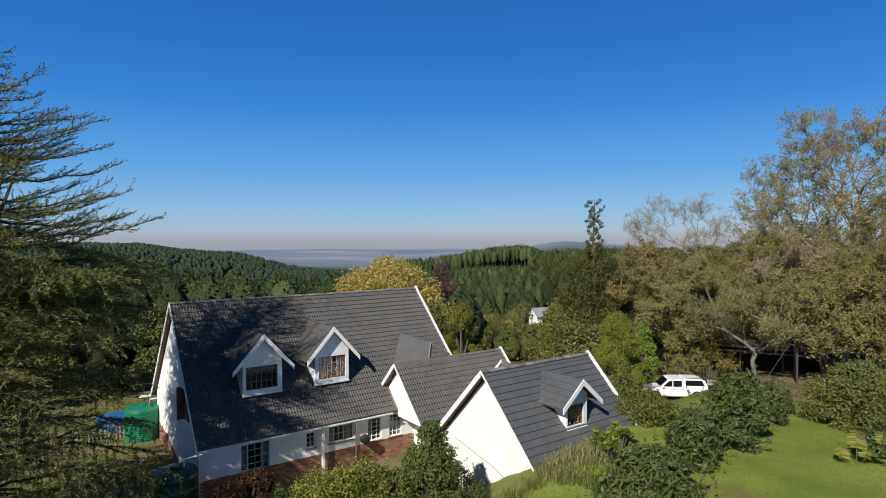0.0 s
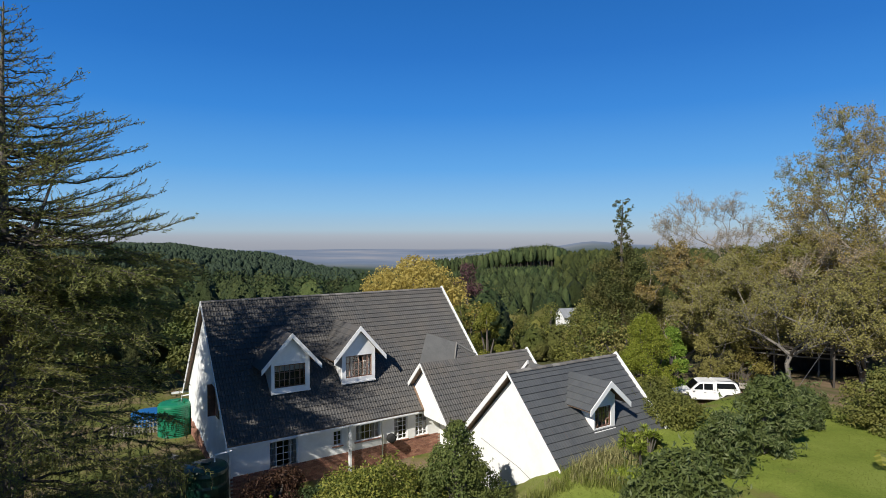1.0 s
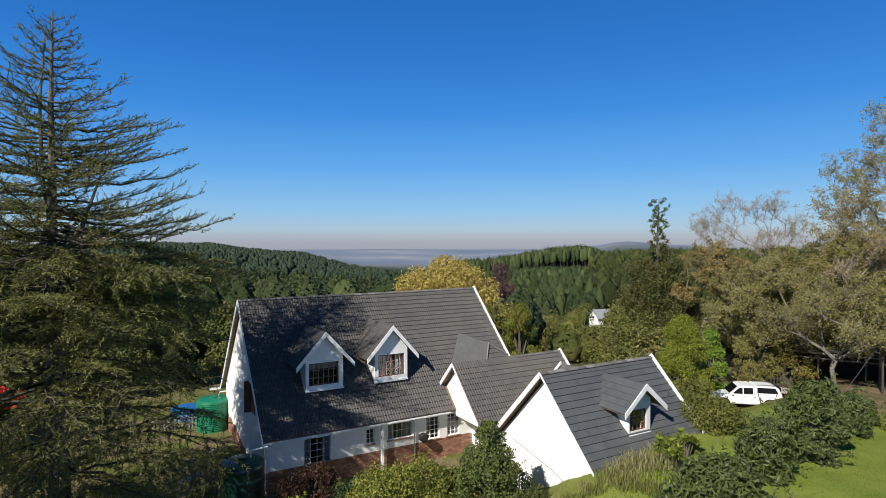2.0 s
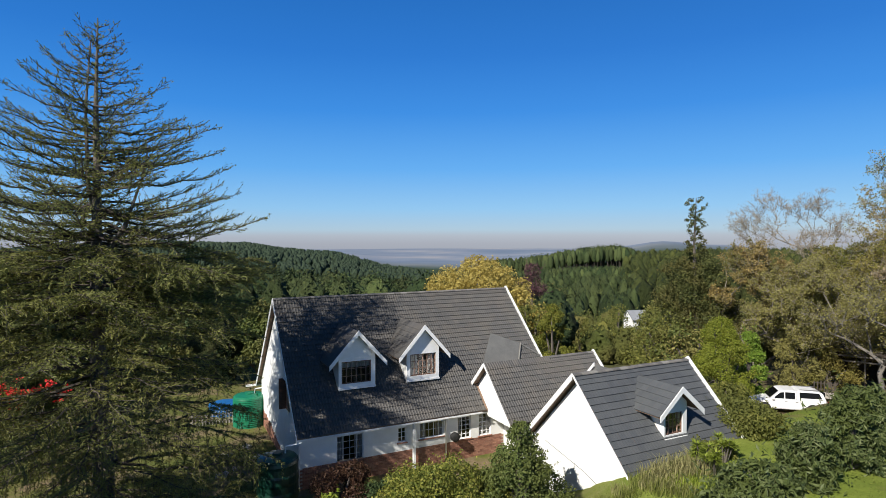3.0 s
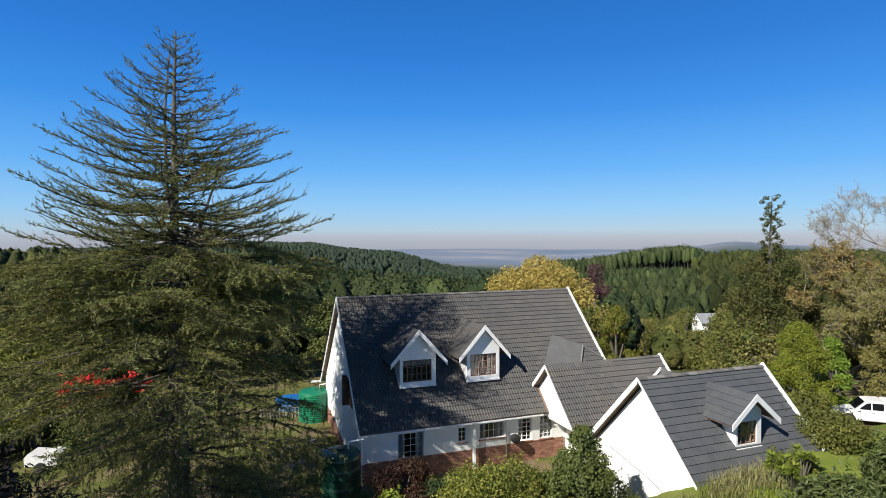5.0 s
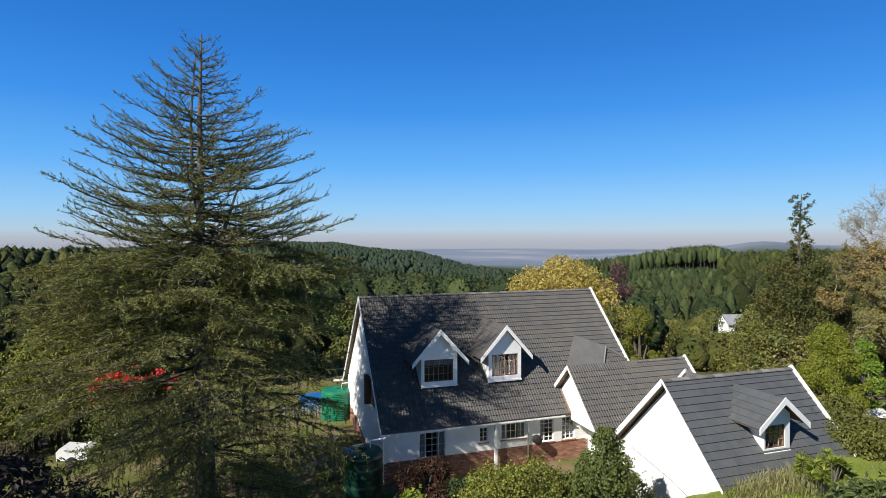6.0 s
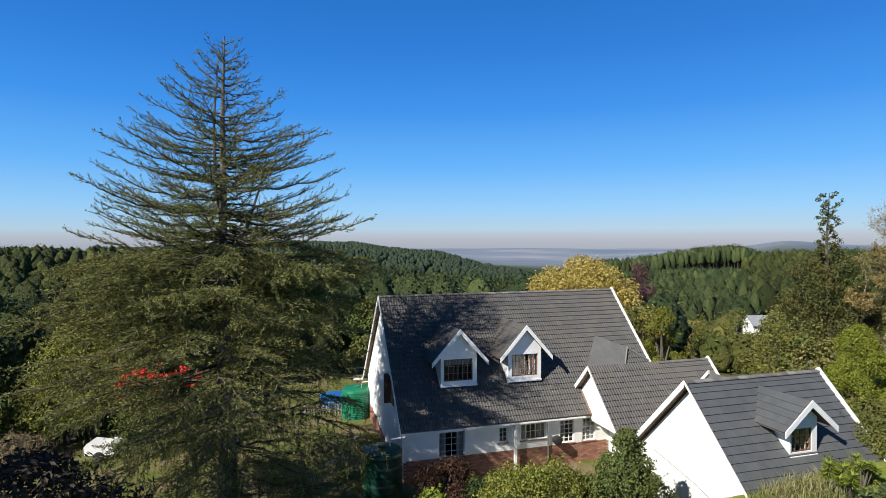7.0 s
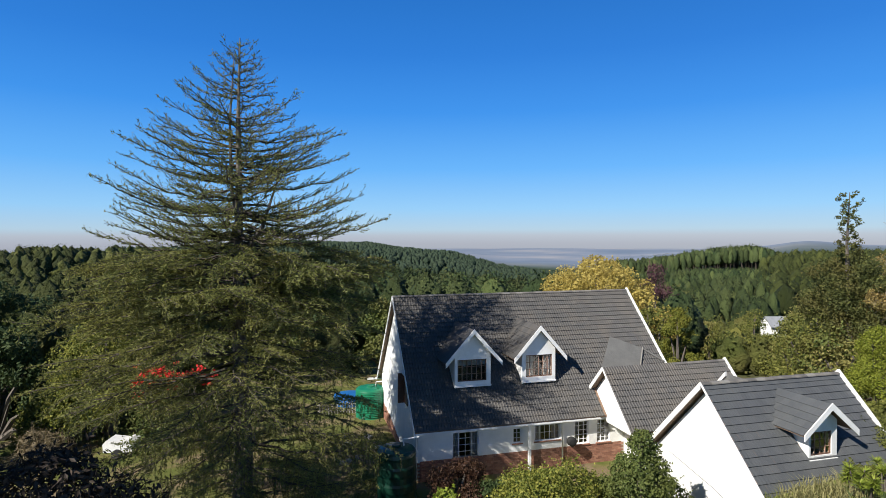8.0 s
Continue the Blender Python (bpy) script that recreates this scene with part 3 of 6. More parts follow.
def window(u0, u1, z0, z1, w, nx, nz, frame_mat, parent=None, label="", curtain="", sill=True, bars=1):
    """A window in a wall that faces the front: frame, panes, glazing bars, sill, curtains."""
    t = 0.05
    bm = bmesh.new()
    for a_ in ((u0, z0, u1, z0 + t), (u0, z1 - t, u1, z1), (u0, z0 + t, u0 + t, z1 - t), (u1 - t, z0 + t, u1, z1 - t)):
        box(bm, a_[0], w + 0.05, a_[1], a_[2], w + 0.11, a_[3])
    win = hpart("window", bm, frame_mat, parent, label)
    own = win if parent is None else parent
    for i in range(1, nx):
        x = u0 + (u1 - u0) * i / nx
        h = 0.016 if i % 2 else 0.011
        hpart("mullion", boxed(x - h, w + 0.055, z0 + t, x + h, w + 0.1, z1 - t), M_BARS if frame_mat is M_WOOD else frame_mat, own)
    for j in range(1, nz):
        z = z0 + (z1 - z0) * j / nz
        hpart("glazing_bar", boxed(u0 + t, w + 0.06, z - 0.010, u1 - t, w + 0.095, z + 0.010), M_BARS if frame_mat is M_WOOD else frame_mat, own)
    g = hpart("pane", boxed(u0 + t, w + 0.072, z0 + t, u1 - t, w + 0.08, z1 - t), M_GLASS, own)
    g.visible_shadow = False
    if sill:
        hpart("sill", boxed(u0 - 0.06, w - 0.07, z0 - 0.06, u1 + 0.06, w + 0.05, z0 - 0.003, bevel=0.008), M_BRICK if parent is None else M_WHITE, own)
    for side in curtain:
        c0, c1 = {"l": (0.0, 0.3), "r": (0.7, 1.0), "m": (0.3, 0.7), "L": (0, 0.5), "t": (0, 1)}[side]
        bm = bmesh.new()
        k = 14
        zt, zb = z1 - 0.02, z0 + 0.03
        if side == "t":
            zb = z1 - 0.3 * (z1 - z0)
        rows = []
        for i in range(k + 1):
            x = u0 + (u1 - u0) * (c0 + (c1 - c0) * i / k)
            y = w + 0.2 + 0.03 * math.sin(i * 2.1)
            rows.append((bm.verts.new((x, y, zb)), bm.verts.new((x, y, zt))))
        for p, q in zip(rows, rows[1:]):
            bm.faces.new((p[0], q[0], q[1], p[1]))
        r = bmesh.ops.solidify(bm, geom=bm.faces[:], thickness=0.01)
        hpart("curtain", bm, M_REDCLOTH if 11 < u0 < 12 and z0 > 3 else M_CURTAIN, own, "gathered curtain")
    return win


# walls
WF = 27.3
front_holes = [(7.68, 9.05, 0.97, 2.29), (10.9, 11.37, 1.46, 2.23), (12.11, 13.52, 1.45, 2.29), (14.36, 15.19, 1.08, 2.29), (15.68, 16.46, 1.08, 2.29)]
hpart("front_wall", holed("y", WF, WF + 0.23, 5.9, 17.3, 1.05, 2.95, front_holes), M_PLASTER)
hpart("plinth_core", boxed(5.92, WF + 0.01, -0.6, 17.3, WF + 0.2, 1.047), M_MORTAR)
hpart("gable_wall", holed("x", 5.9, 6.13, WF + 0.235, 38.6, -0.6, 2.8, []), M_PLASTER)
hpart("gable_wall", prism([(27.55, 2.803), (38.6, 2.803), (38.6, 2.9), (32.9, 8.36), (27.55, 3.10)], "x", 5.9, 6.13), M_PLASTER)
hpart("gable_wall", prism([(27.55, -0.6), (38.6, -0.6), (38.6, 2.9), (32.9, 8.36), (27.55, 3.10)], "x", 20.5, 20.73), M_PLASTER)
hpart("back_wall", boxed(6.14, 38.37, -0.6, 20.49, 38.6, 2.75), M_PLASTER)
# narrow brown gable window with an open leaf
gw = hpart("gable_window", boxed(5.86, 29.6, 3.1, 5.96, 30.35, 4.7), M_WOOD, label="narrow brown wooden window")
hpart("window_leaf", boxed(5.5, 30.36, 3.1, 5.9, 30.41, 4.7), M_WOOD, gw)
hpart("pane", boxed(5.85, 29.7, 3.2, 5.857, 30.25, 4.6), M_BARS, gw)
hpart("lintel", boxed(5.7, 29.5, 4.71, 5.9, 30.5, 4.77), M_WHITE, gw)

# brick plinth courses
bm_list_v, bm_list_f = [], []


def add_boxes(rows):
    """Joined boxes (x0, y0, z0, x1, y1, z1) as arrays."""
    B = np.array(rows)
    c = np.array([[0, 0, 0], [1, 0, 0], [1, 1, 0], [0, 1, 0], [0, 0, 1], [1, 0, 1], [1, 1, 1], [0, 1, 1]], float)
    v = B[:, None, :3] + c[None] * (B[:, None, 3:] - B[:, None, :3])
    q = np.array([[0, 3, 2, 1], [4, 5, 6, 7], [0, 1, 5, 4], [1, 2, 6, 5], [2, 3, 7, 6], [3, 0, 4, 7]])
    f = (np.arange(len(B))[:, None, None] * 8 + q[None]).reshape(-1, 4)
    return v.reshape(-1, 3), f


rows = []
for j in range(19):
    z = -0.52 + j * 0.086 - (0.0 if j < 18 else 0.01)
    if z + 0.076 > 1.047:
        break
    x = 5.9 + (0.116 if j % 2 else 0)
    while x + 0.22 < 17.3:
        d = rng.uniform(0, 0.006)
        rows.append((x, WF - 0.012 + d, z, x + 0.222, WF + 0.05, z + 0.076))
        x += 0.232
v, f = add_boxes(rows)
ob = new("brickwork", quick("brickwork", v - np.array(HO), f, M_BRICK))
ob.parent = house
tagged(ob, "red face brick plinth", kind="stuff")
rows = []
for j in range(18):
    z = -0.52 + j * 0.086
    y = WF + 0.25
    while y < 38.5:
        if z < 0.15 + 0.75 * smooth01(30, 37, y) + rng.uniform(0, 0.15):
            rows.append((5.888, y, z, 5.95, y + 0.222, z + 0.076))
        y += 0.232
v, f = add_boxes(rows)
ob = new("brickwork", quick("brickwork", v - np.array(HO), f, M_BRICK))
ob.parent = house
tagged(ob, "exposed red brick at the gable foot", kind="stuff")

window(7.68, 9.05, 0.97, 2.29, WF, 4, 4, M_WHITE, label="white steel casement with pale curtains", curtain="lr")
window(10.9, 11.37, 1.46, 2.23, WF, 2, 3, M_WHITE, label="small white steel window")
window(12.11, 13.52, 1.45, 2.29, WF, 5, 2, M_WHITE, label="wide white steel window with curtains", curtain="lr")
window(14.36, 15.19, 1.08, 2.29, WF, 3, 5, M_WHITE, label="tall white cottage window", curtain="l")
window(15.68, 16.46, 1.08, 2.29, WF, 3, 5, M_WHITE, label="tall white cottage window under the porch", curtain="r")


# roof slabs, tiles
def slope_slab(u0, u1, w0, z0, w1, z1, mat, name="roof_slab", t=0.10, label=""):
    """A slab under the tiles from eave (w0, z0) to ridge (w1, z1); its top is that line."""
    return hpart(name, prism([(w0, z0 - t), (w1, z1 - t), (w1, z1), (w0, z0)], "x", u0, u1), mat, label=label)


TW, TG = 0.30, 0.325


def tile_template(roll):
    """A double roman tile: two rolls, a lip at the foot. x across, y up the slope, z off it."""
    xs = np.array([0.0, 0.035, 0.07, 0.15, 0.185, 0.22, 0.30])
    zs = np.array([0.0, roll, 0.0, 0.0, roll, 0.0, 0.0])
    k = len(xs)
    foot = np.stack([xs, np.zeros(k), zs + 0.055], 1)
    head = np.stack([xs, np.full(k, 0.37), zs + 0.008], 1)
    lip = np.stack([xs, np.full(k, 0.002), np.zeros(k) + 0.004], 1)
    v = np.vstack([foot, head, lip])
    q = [(i, i + 1, k + i + 1, k + i) for i in range(k - 1)] + [(2 * k + i, 2 * k + i + 1, i + 1, i) for i in range(k - 1)]
    return v, np.array(q)


TV, TQ = tile_template(0.034)
FLAT, _ = tile_template(0.010)


def tile_spots(u0, u1, w0, z0, w1, z1, skip=lambda u, w: False):
    """Feet of the tiles on a slope, course by course."""
    run, rise = w1 - w0, z1 - z0
    ln = math.hypot(run, rise)
    nrow, ncol = int(ln / TG), max(1, round((u1 - u0) / TW))
    out = []
    for j in range(nrow + 1):
        s = min(j * TG, ln - 0.30)
        for i in range(ncol):
            u = u0 + (u1 - u0) * i / ncol
            w = w0 + run * s / ln
            if not skip(u + 0.15, w + 0.1):
                out.append((u, w, z0 + rise * s / ln))
    return out


def tiles_joined(spots, w0, z0, w1, z1, mat, label, TV=TV):
    ln = math.hypot(w1 - w0, z1 - z0)
    up = np.array([0, (w1 - w0) / ln, (z1 - z0) / ln])
    nrm = np.array([0, -up[2], up[1]])
    S = np.array(spots) + rng.normal(size=(len(spots), 3)) * np.array([0.003, 0.002, 0.002])
    v = S[:, None] + TV[None, :, :1] * np.array([1, 0, 0]) + TV[None, :, 1:2] * up + TV[None, :, 2:3] * nrm
    f = (np.arange(len(S))[:, None, None] * len(TV) + TQ[None]).reshape(-1, 4)
    ob = new("roof_tiles", quick("roof_tiles", v.reshape(-1, 3) - np.array(HO), f, mat))
    ob.parent = house
    return tagged(ob, label, kind="stuff")


def in_dormer(u, w):
    return any(abs(u - c) < hw and w > lo and w < hi for c, hw, lo, hi in ((9.07, 0.95, 28.5, 29.8), (12.78, 0.95, 28.5, 29.8)))


def hidden_main(u, w):
    return u > 15.8 and w < 28.0


def barge(u, w0, z0, w1, z1, mat=M_WHITE, deep=0.24, thick=0.04, lift=0.06):
    """A sloping bargeboard on a gable."""
    return hpart("bargeboard", prism([(w0, z0 + lift), (w1, z1 + lift), (w1, z1 + lift - deep), (w0, z0 + lift - deep)], "x", u, u + thick), mat)


def caps(u0, u1, w, z, step=0.42):
    """Half-round ridge caps in a row."""
    prof = [(math.cos(t) * 0.15, math.sin(t) * 0.08) for t in np.linspace(-0.15, math.pi + 0.15, 8)]
    n_ = round((u1 - u0) / step)
    me_ = None
    for i in range(n_):
        if me_ is None:
            bm = prism([(p, q) for p, q in prof] + [(p * 0.8, q * 0.8) for p, q in prof[::-1]], "x", 0.0, (u1 - u0) / n_ - 0.012)
            ob = part("ridge_cap", bm, M_CAP, house)
            me_ = ob.data
        else:
            ob = new("ridge_cap", me_)
            ob.parent = house
        ob.location = Vector((u0 + (u1 - u0) * i / n_, w, z + rng.uniform(0, 0.012))) - HO
        ob.rotation_euler = (rng.normal() * 0.02, rng.normal() * 0.006, 0)


# main roof
slope_slab(5.67, 20.93, 26.85, 2.65, 32.9, 8.58, M_SOFFIT)
slope_slab(5.67, 20.93, 39.15, 2.45, 32.92, 8.58, M_SOFFIT)
MAIN = (26.82, 2.62, 32.9, 8.58)
tiles_joined(tile_spots(5.67, 20.93, *MAIN, skip=lambda u, w: in_dormer(u, w) or hidden_main(u, w)), *MAIN, M_TILE, "dark grey concrete roof tiles with lichen")
back = tiles_joined(tile_spots(5.67, 20.93, 39.15, 2.45, 32.9, 8.58), 39.15, 2.45, 32.9, 8.58, M_TILE, "dark roof tiles on the rear slope")
back.data.flip_normals()
caps(5.67, 20.93, 32.9, 8.56)
barge(5.62, 26.7, 2.5, 32.9, 8.58)
barge(5.62, 39.2, 2.4, 32.9, 8.58)
barge(20.94, 26.7, 2.5, 32.9, 8.58, lift=0.17, deep=0.34, thick=0.11)
barge(20.94, 39.2, 2.4, 32.9, 8.58, lift=0.17, deep=0.34, thick=0.11)
hpart("fascia", boxed(5.7, 26.86, 2.46, 15.6, 26.9, 2.58), M_WHITE)
hpart("soffit", boxed(5.95, 26.905, 2.46, 17.25, WF - 0.004, 2.49), M_WHITE)
bm = prism([(26.76, 2.50), (26.85, 2.50), (26.85, 2.56), (26.84, 2.56), (26.84, 2.51), (26.77, 2.51), (26.77, 2.565), (26.76, 2.565)], "x", 5.6, 15.62)
hpart("gutter", bm, M_WHITE, label="white rain gutter")
bm = prism([(39.2, 2.27), (39.32, 2.27), (39.32, 2.38), (39.2, 2.38)], "x", 5.0, 20.9)
hpart("gutter", bm, M_WHITE, label="white rear gutter with an open end")
# porch post and downpipes
hpart("post", boxed(11.62, 26.95, -0.6, 11.76, 27.09, 2.46, bevel=0.01), M_WHITE, label="square white post")
bm = tube(bmesh.new(), [(13.62, 27.2, -0.4), (13.62, 27.2, 2.3), (13.62, 26.85, 2.5)], [0.04, 0.04, 0.04], 10)
hpart("downpipe", bm, M_WHITE, smooth=True)
bm = tube(bmesh.new(), [(5.82, 27.2, 0.2), (5.82, 27.2, 2.25), (5.75, 26.82, 2.45)], [0.04, 0.04, 0.04], 10)
hpart("downpipe", bm, M_WHITE, smooth=True)


# dormers
def dormer(uc, half, w, z0, z1, apex, reach, drop, plane0, win, front=0.3, cheek=True, wl=0.0):
    """A gabled dormer: face with window, cheeks, tiled roof, white bargeboards. plane0: roof plane is z = w + plane0."""
    wu0, wu1, wz0, wz1 = win
    d = hpart("dormer", holed("y", w, w + 0.1, uc - half, uc + half, z0, z1, [win]), M_WHITE, label="white gabled dormer with a brown window")
    slope = drop / reach
    gz = z1 + 0.002
    h0 = apex - slope * half - 0.16
    hpart("face", prism([(uc - half, gz), (uc + half, gz), (uc + half, max(gz + 0.01, h0)), (uc, apex - 0.2), (uc - half, max(gz + 0.01, h0))], "y", w, w + 0.1), M_WHITE, d)
    for s in (-1, 1):
        u0 = uc + s * half
        hpart("cheek", boxed(min(u0, u0 - s * 0.08), w + 0.104, z0 - 0.3, max(u0, u0 - s * 0.08), z1 - plane0 + 0.3, z1 + 0.1), M_WHITE, d)
        e_ = (uc + s * reach, apex - drop)
        poly = [(uc, apex), e_, (e_[0], e_[1] - 0.07), (uc, apex - 0.07)]
        depth = apex - plane0 + 0.05
        hpart("dormer_roof", prism(poly, "y", w - front + 0.04, depth), M_SOFFIT, d)
        # tiles across this little slope
        ln = math.hypot(reach, drop)
        k = max(2, round(ln / 0.3))
        rows_ = []
        for j in range(k):
            t = j / k
            a0, b0 = uc + s * reach * t, apex - drop * t
            a1, b1 = uc + s * reach * (t + 1.12 / k), apex - drop * (t + 1.12 / k)
            nx_, nz_ = s * drop / ln, reach / ln
            y = w - front + 0.06
            while y < depth:
                y1 = min(y + 0.295, depth)
                rows_.append([(a0 + nx_ * 0.012, y, b0 + nz_ * 0.012), (a1 + nx_ * 0.045, y, b1 + nz_ * 0.045), (a1 + nx_ * 0.045, y1, b1 + nz_ * 0.045), (a0 + nx_ * 0.012, y1, b0 + nz_ * 0.012), (a1, y, b1), (a1, y1, b1)])
                y += 0.30
        V_ = np.array(rows_).reshape(-1, 3)
        Q_ = np.array([q for i in range(len(rows_)) for q in ((6 * i, 6 * i + 1, 6 * i + 2, 6 * i + 3), (6 * i + 1, 6 * i + 4, 6 * i + 5, 6 * i + 2))])
        ob_ = new("dormer_tiles", quick("dormer_tiles", V_ - np.array(HO), Q_, M_TILE if plane0 < -20 else M_TILE2J))
        ob_.parent = d
        tagged(ob_, kind="stuff")
        ext = 1.02
        a_ = (uc + s * reach * ext, apex - drop * ext)
        hpart("bargeboard", prism([(uc, apex + 0.05), (a_[0], a_[1] + 0.05), (a_[0], a_[1] - 0.2), (uc, apex - 0.22)], "y", w - front, w - front + 0.04), M_WHITE, d)
    hpart("apron", boxed(uc - half - 0.02, w - 0.06, z0 - 0.06, uc + half + 0.02, w + 0.05, z0 + 0.03, bevel=0.01), M_WHITE, d)
    # dark sheet behind the glass, standing in for the unlit room
    hpart("room_dark_sheet", boxed(wu0 - 0.05, w + 0.45, wz0 - 0.05, wu1 + 0.05, w + 0.5, wz1 + 0.05), M_ROOM, d)
    window(*win, w, 6 if half > 0.8 else 4, 3, M_WOOD, d, sill=False, curtain="t" if uc < 10 else ("lr" if half > 0.8 else ""))
    return d


dormer(9.07, 0.98, 28.3, 4.32, 5.85, 7.24, 1.5, 1.66, -24.2, (8.25, 9.82, 4.55, 5.68))
dormer(12.78, 0.96, 28.3, 4.32, 5.85, 7.28, 1.48, 1.66, -24.2, (12.03, 13.56, 4.55, 5.72))

# middle wing
slope_slab(15.67, 23.15, 24.15, 2.61, 26.7, 5.16, M_SOFFIT)
slope_slab(15.67, 23.15, 29.2, 2.66, 26.7, 5.16, M_SOFFIT)
MID = (24.12, 2.58, 26.7, 5.16)
tiles_joined(tile_spots(15.67, 23.15, *MID), *MID, M_TILE, "dark grey concrete roof tiles of the middle wing")
caps(19.9, 23.15, 26.7, 5.13)
hpart("gable_wall", prism([(24.3, 2.28), (26.84, 2.28), (28.0, 3.7), (26.7, 5.0), (24.3, 2.62)], "x", 16.0, 16.19), M_PLASTER, label="white gable over the porch")
barge(15.62, 24.05, 2.5, 26.7, 5.16, lift=0.05, deep=0.12)
barge(15.60, 28.0, 3.86, 26.7, 5.16, lift=0.08, deep=0.26)
barge(23.16, 24.05, 2.5, 26.7, 5.16, lift=0.17, deep=0.34, thick=0.11)
barge(23.16, 29.0, 2.86, 26.7, 5.16, lift=0.17, deep=0.34, thick=0.11)
hpart("porch_end_wall", boxed(17.302, 24.5, -0.6, 17.5, 27.5, 2.6), M_PLASTER)
hpart("wing_wall", boxed(17.51, 24.5, -0.6, 23.0, 24.72, 2.62), M_PLASTER)
hpart("wing_wall", prism([(24.73, -0.6), (29.0, -0.6), (29.0, 2.7), (26.7, 5.0), (24.73, 3.05)], "x", 22.78, 23.0), M_PLASTER)
hpart("porch_ceiling", boxed(16.2, 24.3, 2.28, 17.3, 27.29, 2.31), M_WHITE)
# felted patch on the main slope above the wing's ridge
bm = bmesh.new()
top = [bm.verts.new((u, w, w - 24.2 + 0.11)) for u, w in ((18.2, 30.24), (19.96, 29.56), (18.95, 28.35), (16.35, 28.30))]
bot = [bm.verts.new((v_.co.x, v_.co.y + 0.06, v_.co.z - 0.12)) for v_ in top]
bm.faces.new(top)
bm.faces.new(bot[::-1])
for i in range(4):
    bm.faces.new((top[i], bot[i], bot[(i + 1) % 4], top[(i + 1) % 4]))
hpart("felt_patch", bm, M_FELT, label="grey felted patch over the roof valley")
bm = tube(bmesh.new(), [(19.96, 29.52, 5.44), (20.5, 29.15, 5.07), (20.93, 28.85, 4.77)], [0.05] * 3, 6)
hpart("flashing", bm, M_FELT)
bm = tube(bmesh.new(), [(19.98, 29.58, 5.50), (18.95, 28.35, 4.27)], [0.045] * 2, 6)
hpart("flashing", bm, M_CAP)

# front annex
ANX = (15.95, 2.50, 19.55, 6.10)
slope_slab(15.88, 22.8, 15.98, 2.53, 19.55, 6.10, M_SOFFIT)
slope_slab(15.88, 22.8, 23.1, 2.55, 19.57, 6.10, M_SOFFIT)
spots = tile_spots(15.9, 22.78, *ANX, skip=lambda u, w: abs(u - 19.3) < 0.6 and 17.3 < w < 18.0)
tm = quick("roof_tile", FLAT, TQ, M_TILE2)
rot = Euler((math.atan2(ANX[3] - ANX[1], ANX[2] - ANX[0]), 0, 0))
for i, (u, w, z) in enumerate(spots[:300]):
    ob = new("roof_tile", tm)
    ob.parent = house
    ob.location = Vector((u + rng.normal() * 0.003, w, z + rng.normal() * 0.002)) - HO
    ob.rotation_euler = rot
if len(spots) > 300:
    tiles_joined(spots[300:], *ANX, M_TILE2J, "slate grey roof tiles of the annex", FLAT)
back = tiles_joined(tile_spots(15.9, 22.78, 23.1, 2.55, 19.55, 6.10), 23.1, 2.55, 19.55, 6.10, M_TILE2J, "slate grey roof tiles on the annex rear slope", FLAT)
back.data.flip_normals()
caps(15.88, 22.8, 19.55, 6.08)
hpart("gable_wall", prism([(16.2, 0.4), (22.9, 0.2), (22.9, 2.5), (19.55, 5.88), (16.2, 2.55)], "x", 16.26, 16.48), M_PLASTER, label="bright white plastered gable wall")
hpart("gable_wall", prism([(16.2, 0.4), (22.9, 0.2), (22.9, 2.5), (19.55, 5.88), (16.2, 2.55)], "x", 22.4, 22.62), M_PLASTER)
hpart("annex_wall", boxed(16.49, 16.2, 0.0, 22.39, 16.42, 2.5), M_PLASTER)
hpart("annex_wall", boxed(16.49, 22.68, 0.0, 22.39, 22.9, 2.5), M_PLASTER)
barge(15.84, 15.9, 2.45, 19.55, 6.1, deep=0.10, lift=0.05)
barge(15.82, 23.2, 2.45, 19.55, 6.1, deep=0.30, lift=0.08)
barge(22.81, 15.9, 2.45, 19.55, 6.1, lift=0.17, deep=0.34, thick=0.11)
barge(22.81, 23.2, 2.45, 19.55, 6.1, lift=0.17, deep=0.34, thick=0.11)
dormer(19.3, 0.66, 17.1, 3.62, 4.75, 5.80, 1.24, 1.06, -13.45, (18.72, 19.72, 3.78, 4.68), front=0.4)
# small gable behind the annex ridge
bm = bmesh.new()
L1, L2, L3, R1, R2, R3 = [bm.verts.new(p) for p in ((19.3, 22.7, 5.03), (19.3, 22.05, 5.72), (19.3, 21.25, 4.95), (20.9, 22.6, 4.95), (20.5, 21.8, 5.35), (20.9, 21.2, 4.85))]
for q in ((L1, L2, R2, R1), (L2, L3, R3, R2), (L1, L3, L2), (R1, R2, R3), (L1, R1, R3, L3)):
    bm.faces.new(q)
hpart("small_gable_roof", bm, M_FELT, label="small grey felted roof behind the annex ridge")
hpart("small_gable_wall", boxed(19.4, 21.3, 3.0, 20.8, 22.55, 4.9), M_PLASTER)
barge(19.2, 22.75, 5.0, 22.05, 5.74, thick=0.09, deep=0.2, lift=0.08)
# cable across the gable wall
bm = tube(bmesh.new(), [(16.245, 22.0, 2.45), (16.24, 19.2, 1.95), (16.245, 16.9, 1.2), (16.245, 16.25, 1.0)], [0.009] * 4, 5)
hpart("cable", bm, M_TYRE)
# drum on a bracket by the downpipe
bm = tube(bmesh.new(), [(13.95, 26.98, 1.45), (13.95, 26.9, 1.45), (13.95, 26.7, 1.45), (13.95, 26.66, 1.45)], [0.2, 0.24, 0.24, 0.14], 16)
reel = hpart("hose_reel", bm, M_TYRE, label="dark round hose reel on the wall", smooth=True)
